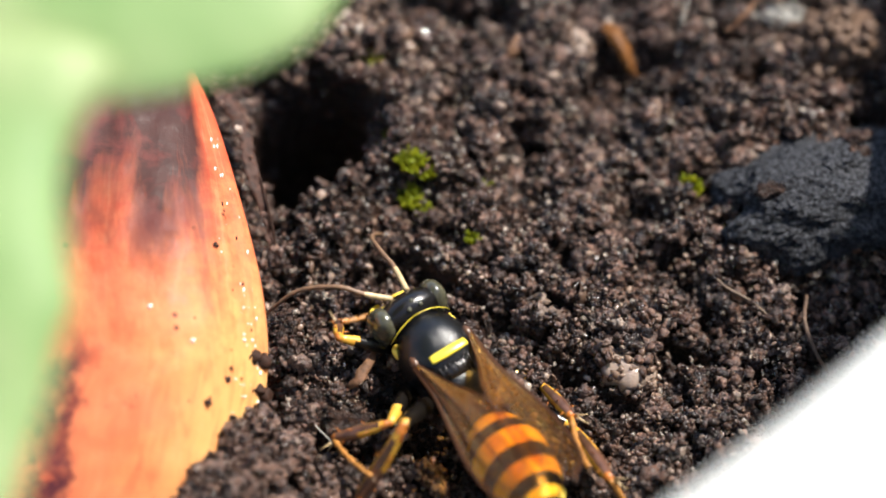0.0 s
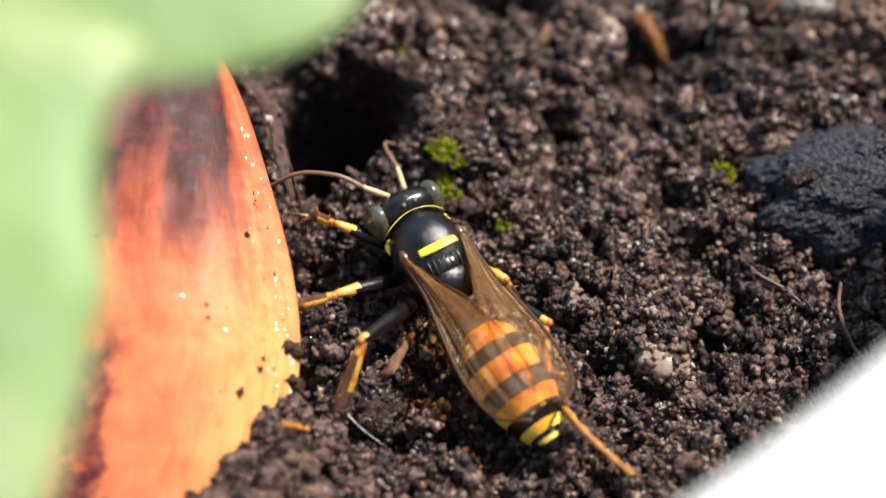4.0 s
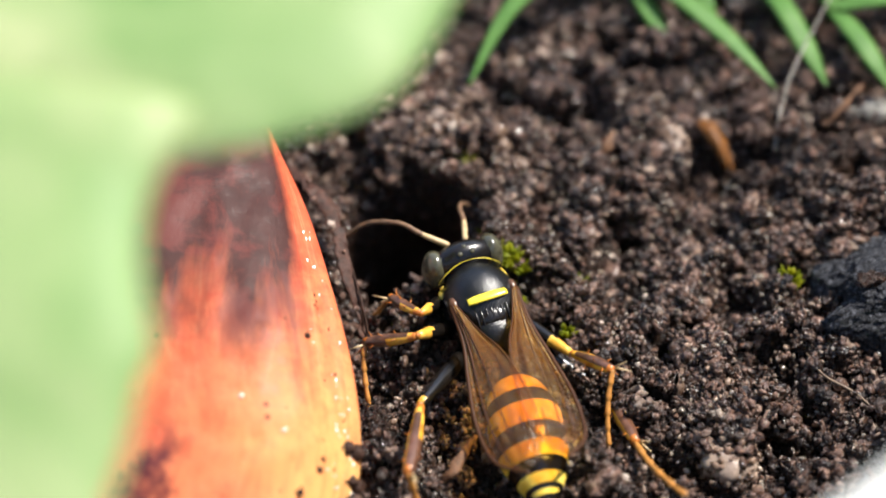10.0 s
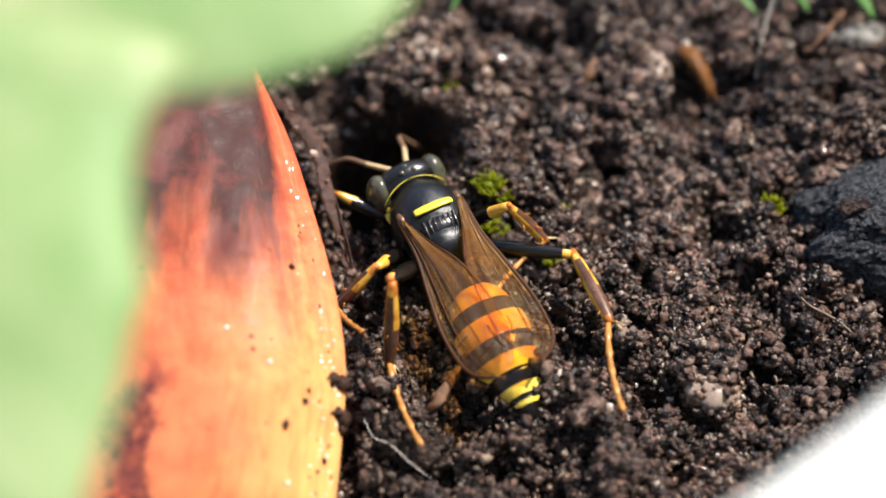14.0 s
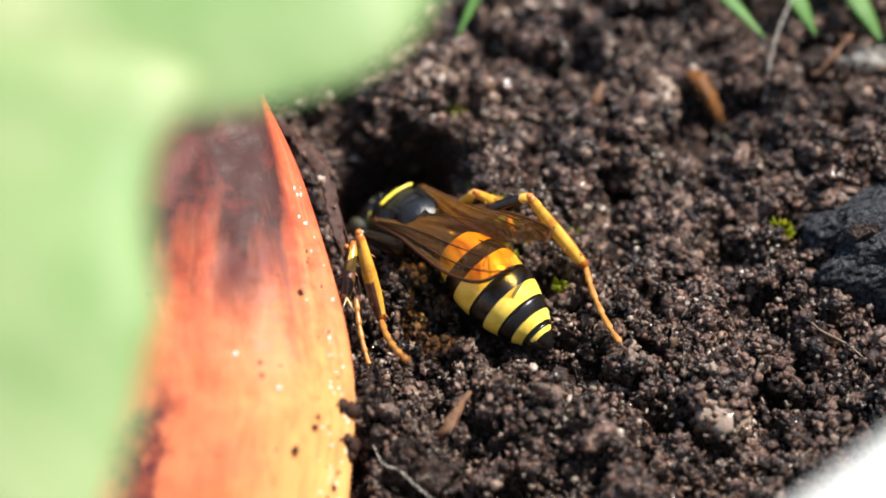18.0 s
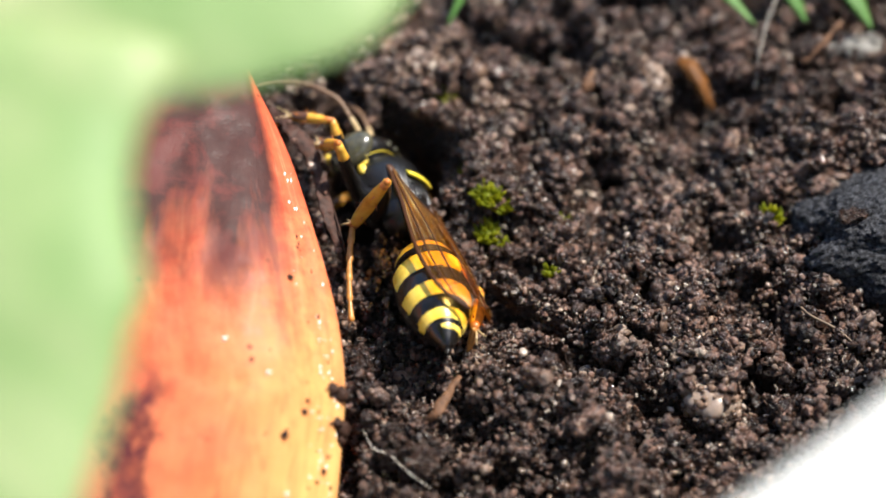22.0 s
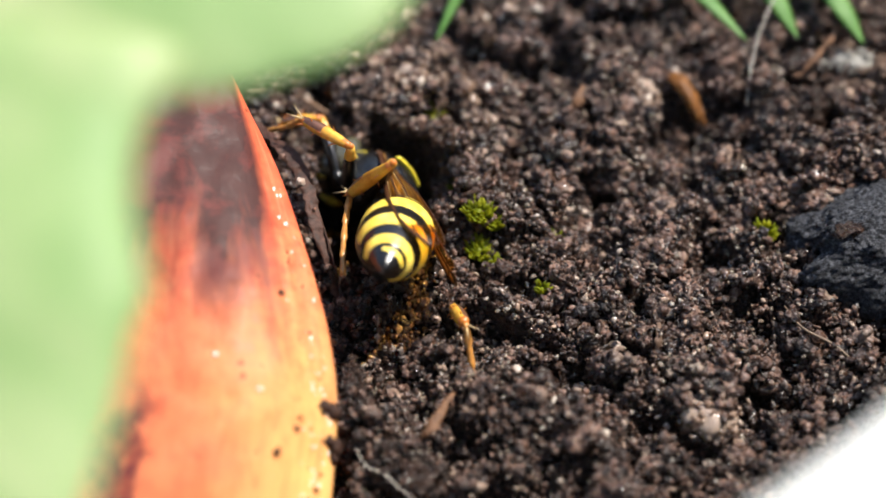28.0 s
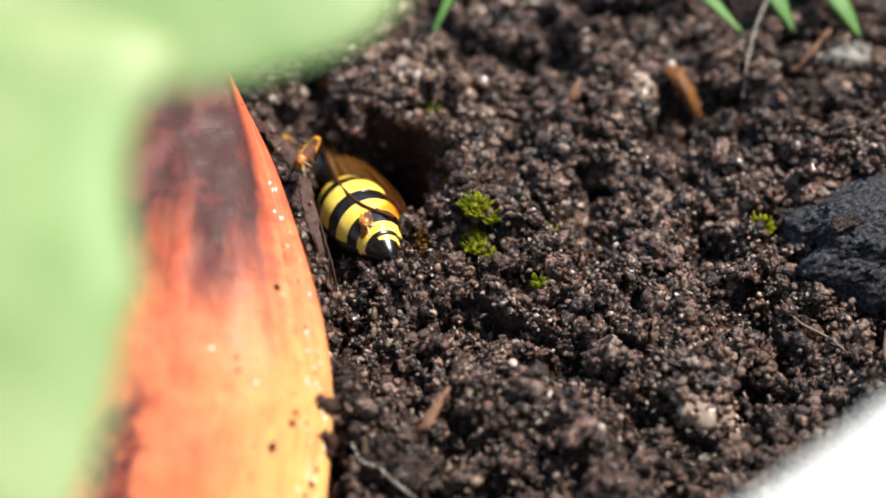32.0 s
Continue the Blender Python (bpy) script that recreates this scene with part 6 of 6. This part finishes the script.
    keyed(LEGS["left", "mid"][2], [
        (0, -4.76, -0.62, -0.53, -0, 55, -102), (1, -5.55, -1.45, -0.54, 0, 45, -125), (2, -5.17, 1.71, -0.45, 0, 61, -130), (5, -6.07, -0.37, -0.14, 180, 47, 45),
        (6, -5.39, 0.07, -0.05, -180, 60, -49), (7, -5.78, -1.89, -0.30, 180, 51, -72), (8, -5.65, -0.23, -0.40, -180, 21, -11), (9, -3.21, -1.22, -0.70, 0, 58, -94),
        (10, -4.55, -0.11, 0.04, 180, 63, 66), (11, -4.45, -0.58, -0.85, 0, 47, -119), (12, -4.91, -1.46, -0.63, -0, 54, -114), (13, -5.07, -1.94, -0.59, -0, 52, -105),
        (16, -2.98, -1.14, -0.60, 180, 71, 68), (17, -4.42, -3.01, -0.58, -180, 33, 31), (21, -2.44, 0.61, -0.54, 0, 74, -128), (22, -2.42, 1.81, -0.66, 180, 70, -131),
        (23, -2.82, 1.70, -0.92, 180, 71, -142), (24, -3.19, 1.53, -0.57, 180, 67, -109), (25, -3.69, 0.65, -0.89, 180, 62, -111), (28, -4.38, -0.09, -0.86, 180, 67, -114),
        (29, -4.06, -0.88, 0.70, 180, 51, -99), (30, -2.58, -0.54, -0.05, 180, 78, 78), (32, -2.58, -0.54, -0.05, 180, 78, 78)])
    keyed(LEGS["left", "hind"][0], [
        (0, -0.86, -1.21, -0.86, 0, 39, -158), (1, -0.86, -1.21, -0.86, -0, 40, -138), (2, -0.86, -1.21, -0.86, 0, 58, 178), (5, -0.86, -1.21, -0.86, 0, 64, -149),
        (6, -0.86, -1.21, -0.86, 0, 73, -148), (7, -0.86, -1.21, -0.86, -0, 60, -142), (8, -0.86, -1.21, -0.86, -0, 62, -147), (9, -0.86, -1.21, -0.86, 0, 70, -145),
        (10, -0.86, -1.21, -0.86, -0, 65, -141), (11, -0.86, -1.21, -0.86, -0, 61, -151), (12, -0.86, -1.21, -0.86, 0, 27, -143), (13, -0.86, -1.21, -0.86, 0, 40, -140),
        (16, -0.86, -1.21, -0.86, 0, 53, -133), (17, -0.86, -1.21, -0.86, 0, 84, -143), (18, -0.86, -1.21, -0.86, -0, 54, -133), (19, -0.86, -1.21, -0.86, 0, 50, -150),
        (20, -0.86, -1.21, -0.86, 0, 70, -137), (21, -0.86, -1.21, -0.86, 0, 42, -159), (22, -0.86, -1.21, -0.86, 0, 61, -153), (23, -0.86, -1.21, -0.86, 0, 61, -151),
        (24, -0.86, -1.21, -0.86, 0, 61, -143), (25, -0.86, -1.21, -0.86, 0, 71, -147), (28, -0.86, -1.21, -0.86, -0, 77, -125), (29, -0.86, -1.21, -0.86, -0, 75, -119),
        (30, -0.86, -1.21, -0.86, -0, 66, -112), (31, -0.86, -1.21, -0.86, 0, 51, -115), (32, -0.86, -1.21, -0.86, -0, 54, -103)])
    keyed(LEGS["left", "hind"][1], [
        (0, -3.23, -2.18, 2.25, -180, 40, 22), (1, -2.80, -2.94, 2.21, -180, 53, 5), (2, -4.27, -1.12, 1.29, 180, 43, 8), (5, -3.97, -3.09, 0.87, 180, 55, 46),
        (6, -4.12, -3.24, 0.34, 180, 47, -62), (7, -3.62, -3.37, 1.12, 180, 38, -38), (8, -3.86, -3.13, 1.01, 180, 43, 10), (9, -3.96, -3.38, 0.51, 0, 70, -114),
        (10, -3.70, -3.51, 0.82, 0, 69, -119), (11, -3.95, -2.93, 1.07, 180, 43, 37), (12, -2.32, -2.30, 2.73, 180, 14, 58), (13, -2.85, -2.87, 2.22, 180, 24, 44),
        (16, -3.08, -3.55, 1.55, 180, 20, 75), (17, -4.07, -3.61, -0.44, -180, 48, 65), (18, -3.08, -3.59, 1.51, 180, 17, -48), (19, -3.52, -2.74, 1.75, 180, 8, 2),
        (20, -3.62, -3.79, 0.51, 180, 12, -16), (21, -3.36, -2.18, 2.14, 180, 32, 46), (22, -4.00, -2.83, 1.06, 180, 45, -149), (23, -3.94, -2.93, 1.08, -180, 54, -144),
        (24, -3.65, -3.34, 1.11, 180, 55, -144), (25, -4.05, -3.27, 0.47, -180, 75, -125), (28, -3.09, -4.44, 0.01, 180, 67, -118), (29, -2.73, -4.63, 0.15, 180, 75, -115),
        (30, -2.22, -4.63, 0.77, 180, 58, -90), (31, -2.18, -4.07, 1.65, -180, 54, -102), (32, -1.60, -4.38, 1.50, -180, 86, 82)])
    keyed(LEGS["left", "hind"][2], [
        (0, -5.29, -3.01, -0.39, 0, 32, -141), (1, -5.54, -3.18, 0.11, -180, 51, 8), (2, -6.58, -1.44, -1.25, 0, 84, 140), (5, -5.92, -5.13, -1.12, 0, 28, -123),
        (6, -5.31, -0.99, -1.99, 0, 85, -111), (7, -5.29, -2.05, -1.59, 180, 56, -23), (8, -6.19, -3.56, -1.49, -0, 51, -131), (9, -5.27, -6.34, 1.71, 180, 39, 76),
        (10, -5.23, -6.34, 2.08, -180, 28, 93), (11, -5.84, -4.35, -1.44, 0, 34, -105), (12, -2.77, -3.00, -0.62, 180, 90, 89), (13, -3.86, -3.85, -0.93, 180, 87, 74),
        (16, -3.39, -4.69, -1.69, 0, 75, -108), (17, -5.16, -5.91, -2.76, 180, 24, -62), (18, -3.77, -2.84, -1.79, 180, 80, 63), (19, -4.00, -2.76, -1.67, 180, 70, 73),
        (20, -4.33, -3.60, -2.86, 180, 60, 92), (21, -4.64, -3.52, -0.77, -0, 88, -120), (22, -1.93, -1.58, -1.40, -180, 63, 73), (23, -1.69, -1.29, -0.96, 180, 61, 82),
        (24, -1.37, -1.66, -0.87, 180, 63, 88), (25, -2.16, -0.53, -0.42, -180, 45, 97), (28, -1.58, -1.65, -1.33, 180, 51, 86), (29, -1.33, -1.60, -0.75, -180, 47, 92),
        (30, -2.22, -1.70, -1.05, 180, 90, 90), (31, -1.62, -1.34, -0.39, 0, 88, -99), (32, -2.10, -7.79, 1.24, 180, 67, -105)])
    # the right fore leg digs beneath the body
    for n, rows in enumerate((((0.86, 0.98, -0.86, 0, 120, 60), (0.86, 0.98, -0.86, 0, 108, 42)),
                              ((1.90, 2.79, -2.07, 0, 142, 200), (2.56, 2.51, -1.61, 0, 158, 170)),
                              ((0.90, 2.43, -3.43, 0, 100, 110), (1.92, 2.62, -3.21, 0, 84, 95)))):
        keyed(LEGS["right", "front"][n], [(0.5 * k, *rows[k % 2]) for k in range(65)])
    keyed(LEGS["right", "mid"][0], [
        (0, 0.98, -0.23, -0.98, 0, 88, -55), (1, 0.98, -0.23, -0.98, 0, 69, -63), (2, 0.98, -0.23, -0.98, 0, 73, -84), (5, 0.98, -0.23, -0.98, 0, 47, -71),
        (7, 0.98, -0.23, -0.98, 0, 53, -72), (8, 0.98, -0.23, -0.98, -0, 53, -55), (9, 0.98, -0.23, -0.98, -0, 59, -60), (10, 0.98, -0.23, -0.98, 0, 78, -63),
        (11, 0.98, -0.23, -0.98, 180, 89, 122), (12, 0.98, -0.23, -0.98, 0, 39, -65), (13, 0.98, -0.23, -0.98, 0, 43, -47), (16, 0.98, -0.23, -0.98, -0, 46, -59),
        (18, 0.98, -0.23, -0.98, 0, 69, -74), (19, 0.98, -0.23, -0.98, 0, 52, -60), (20, 0.98, -0.23, -0.98, 0, 75, -58), (32, 0.98, -0.23, -0.98, 0, 75, -58)])
    keyed(LEGS["right", "mid"][1], [
        (0, 2.76, -2.77, -0.84, 0, 56, -96), (1, 2.31, -2.80, 0.13, 0, 37, -88), (2, 1.30, -3.18, -0.07, 180, 53, 146), (5, 1.71, -2.39, 1.13, 180, 15, 153),
        (7, 1.74, -2.60, 0.88, 180, 59, -95), (8, 2.41, -2.27, 0.88, 180, 6, -175), (9, 2.31, -2.54, 0.61, 180, 46, 137), (10, 2.36, -2.94, -0.35, 0, 55, -65),
        (11, 2.64, -2.85, -1.06, 0, 57, -92), (12, 1.80, -2.02, 1.42, 180, 39, 178), (13, 2.41, -1.76, 1.31, -180, 42, 139), (16, 2.13, -2.13, 1.19, -180, 21, -178),
        (18, 1.77, -3.02, 0.13, 180, 46, -142), (19, 2.20, -2.35, 0.93, 180, 32, 161), (20, 2.56, -2.77, -0.16, 180, 33, -177), (32, 2.56, -2.77, -0.16, 180, 33, -177)])
    keyed(LEGS["right", "mid"][2], [
        (0, 2.56, -4.67, 0.43, 0, 58, -128), (1, 2.35, -4.19, 1.97, 180, 9, 117), (2, 2.82, -4.22, -1.45, -0, 47, -143), (5, 2.25, -2.67, -1.09, 0, 38, -141),
        (7, 1.90, -0.64, -0.32, 180, 35, -48), (8, 2.67, -2.24, -1.41, 0, 35, -137), (9, 3.52, -3.68, -0.98, 0, 45, -124), (10, 3.17, -4.64, 0.96, 180, 63, 56),
        (11, 2.56, -4.78, 0.19, 180, 13, 110), (12, 3.25, -2.07, -0.36, 0, 59, -136), (13, 3.57, -2.79, -0.39, 180, 70, -1), (16, 2.97, -2.10, -0.95, 0, 64, -129),
        (18, 3.07, -2.01, -1.48, 180, 88, 52), (19, 3.35, -2.76, -1.02, -180, 80, 55), (20, 3.82, -2.71, -2.08, 180, 78, 56), (32, 3.82, -2.71, -2.08, 180, 78, 56)])
    keyed(LEGS["right", "hind"][0], [
        (0, 0.86, -1.21, -0.86, 0, 89, -61), (1, 0.86, -1.21, -0.86, 0, 90, -57), (2, 0.86, -1.21, -0.86, -180, 89, 105), (5, 0.86, -1.21, -0.86, 0, 62, -65),
        (6, 0.86, -1.21, -0.86, -0, 77, -63), (7, 0.86, -1.21, -0.86, 0, 65, -69), (8, 0.86, -1.21, -0.86, 0, 52, -57), (9, 0.86, -1.21, -0.86, 0, 80, -54),
        (10, 0.86, -1.21, -0.86, 180, 81, 127), (11, 0.86, -1.21, -0.86, 180, 78, 121), (12, 0.86, -1.21, -0.86, 0, 64, -46), (13, 0.86, -1.21, -0.86, -0, 87, -36),
        (16, 0.86, -1.21, -0.86, -0, 68, -52), (17, 0.86, -1.21, -0.86, 180, 82, 117), (18, 0.86, -1.21, -0.86, 0, 88, -61), (19, 0.86, -1.21, -0.86, 0, 65, -51),
        (20, 0.86, -1.21, -0.86, 0, 83, -44), (21, 0.86, -1.21, -0.86, -0, 50, -107), (22, 0.86, -1.21, -0.86, -0, 73, -76), (23, 0.86, -1.21, -0.86, -0, 74, -79),
        (24, 0.86, -1.21, -0.86, 0, 67, -83), (25, 0.86, -1.21, -0.86, -0, 79, -73), (28, 0.86, -1.21, -0.86, -180, 85, 122), (29, 0.86, -1.21, -0.86, 180, 76, 105),
        (31, 0.86, -1.21, -0.86, 0, 71, -82), (32, 0.86, -1.21, -0.86, 0, 71, -82)])
    keyed(LEGS["right", "hind"][1], [
        (0, 2.79, -4.74, -0.78, 0, 53, -105), (1, 3.07, -4.57, -0.85, -0, 47, -104), (2, 1.91, -5.09, -0.92, 0, 56, -111), (5, 2.37, -4.43, 1.02, -180, 57, 76),
        (6, 2.63, -4.71, 0.03, 180, 46, -110), (7, 2.14, -4.61, 0.86, 180, 39, -117), (8, 2.58, -3.87, 1.62, 180, 18, 128), (9, 3.17, -4.43, -0.15, -0, 75, -99),
        (10, 3.25, -4.38, -1.48, 0, 58, -95), (11, 2.91, -4.56, -1.73, -0, 73, -106), (12, 3.36, -3.80, 0.93, 180, 58, 140), (13, 4.09, -3.60, -0.63, 0, 84, -98),
        (16, 3.15, -4.16, 0.63, 180, 36, 111), (17, 2.66, -4.77, -1.40, 180, 9, -143), (18, 2.84, -4.71, -0.69, 180, 9, 173), (19, 3.18, -4.02, 0.84, -180, 34, -166),
        (20, 3.72, -4.01, -0.38, 180, 44, -161), (21, -0.02, -4.15, 1.73, -180, 40, 102), (22, 1.80, -4.95, 0.29, -180, 85, 49), (23, 1.58, -5.01, 0.25, 180, 83, 59),
        (24, 1.31, -4.88, 0.72, 180, 81, 63), (25, 1.99, -5.00, -0.11, 180, 57, 70), (28, 3.01, -4.59, -1.21, 180, 80, 68), (29, 1.85, -4.98, -1.85, 180, 80, 63),
        (31, 1.37, -4.98, 0.44, 0, 85, -96), (32, 1.37, -4.98, 0.44, 0, 85, -96)])
    keyed(LEGS["right", "hind"][2], [
        (0, 2.07, -7.38, 1.32, 180, 48, 103), (1, 2.47, -7.02, 1.50, 180, 40, 109), (2, 0.88, -7.77, 1.00, 180, 7, 144), (5, 1.69, -7.24, -0.85, 0, 35, -118),
        (6, 3.48, -2.38, -2.36, 180, 44, 60), (7, 3.12, -2.67, -1.82, 180, 69, 68), (8, 3.25, -4.71, -1.65, 0, 69, -110), (9, 2.65, -7.72, 0.75, 180, 58, 80),
        (10, 2.99, -7.31, 0.33, 0, 54, -98), (11, 2.02, -7.73, -0.70, -0, 62, -114), (12, 5.61, -5.67, -0.90, -0, 79, -108), (13, 3.59, -6.99, -0.29, -0, 83, -118),
        (16, 3.87, -6.08, -2.15, 180, 86, 55), (17, 3.10, -4.44, -4.81, -180, 53, 34), (18, 3.39, -4.77, -4.10, -180, 58, 51), (19, 5.06, -3.55, -2.02, 180, 49, 70),
        (20, 5.97, -3.21, -2.87, 180, 57, 73), (21, 0.43, -6.31, -0.93, 0, 82, -130), (22, -0.47, -7.52, -0.00, 180, 41, 165), (23, -0.19, -7.93, -0.20, 180, 55, -164),
        (24, -0.23, -7.92, 0.18, 180, 70, -149), (25, 1.00, -7.70, -2.01, -180, 38, 142), (28, 1.77, -7.76, -1.79, 180, 60, 159), (29, 0.32, -8.02, -2.46, 180, 83, -130),
        (31, 1.02, -8.40, 0.75, -180, 53, -117), (32, 1.02, -8.40, 0.75, -180, 53, -117)])
    # the spoil heap lies against the leaf, then is kicked away
    for n, (clod_, (x, y, z, _)) in enumerate(zip(CLUMPS, HEAP)):
        side, turn = (n * 0.37) % 1.0, 25 * (-1) ** n
        ex, ey = x * 0.35 + 2.5 * side, -19.8 - 1.4 * side
        keyed(clod_, [(0, x, y, z, 0, 0, 0), (9.4, x, y, z, 0, 0, 0), (10.4, x + 0.1, y, z, 0.2 * turn, 0, 4), (11.6, (x + ex) / 2, y - 0.9, z * 0.6, turn, 10, 14),
                      (12.4, ex, ey, 0.3, turn + 30, 20, 30), (32, ex, ey, 0.3, turn + 30, 20, 30)])
    # feelers wave
    rows = (((0, -18, 30), (0.5, -10, 24), (1, -12, 34), (1.5, -30, 12), (2, -20, 26), (2.5, -14, 30), (4.5, -6, 28), (5, -16, 30), (6, -62, 0), (7, -62, -10), (8, -58, -10),
             (8.5, -30, 6), (9, -2, 24), (10, -24, 26), (11, -48, 14), (12, -58, 0), (13, -40, 20), (16, -45, 0), (21, -20, 10), (25, -20, 20), (28, -10, 20), (32, -20, 10)),
            ((0, -44, 12), (0.5, -40, 8), (1, -46, 6), (1.5, -44, 2), (2, -56, 4), (2.5, -46, 6), (4.5, -46, 8), (5, -48, 6), (6, -40, -20), (7, 2, -52), (8, -4, -50),
             (8.5, -30, -20), (9, -46, 2), (10, -52, 4), (11, -44, 2), (12, -4, -44), (13, -48, 4), (16, -50, 0), (21, -20, 10), (25, -20, 20), (28, -10, 20), (32, -20, 10)))
    for feeler, s, turn in zip(FEELERS, (-1, 1), rows):
        keyed(feeler, [(t, s * 0.28 * GROWN, 2.10 * GROWN, 0.25 * GROWN, a, 0, b) for t, a, b in turn])


motions()
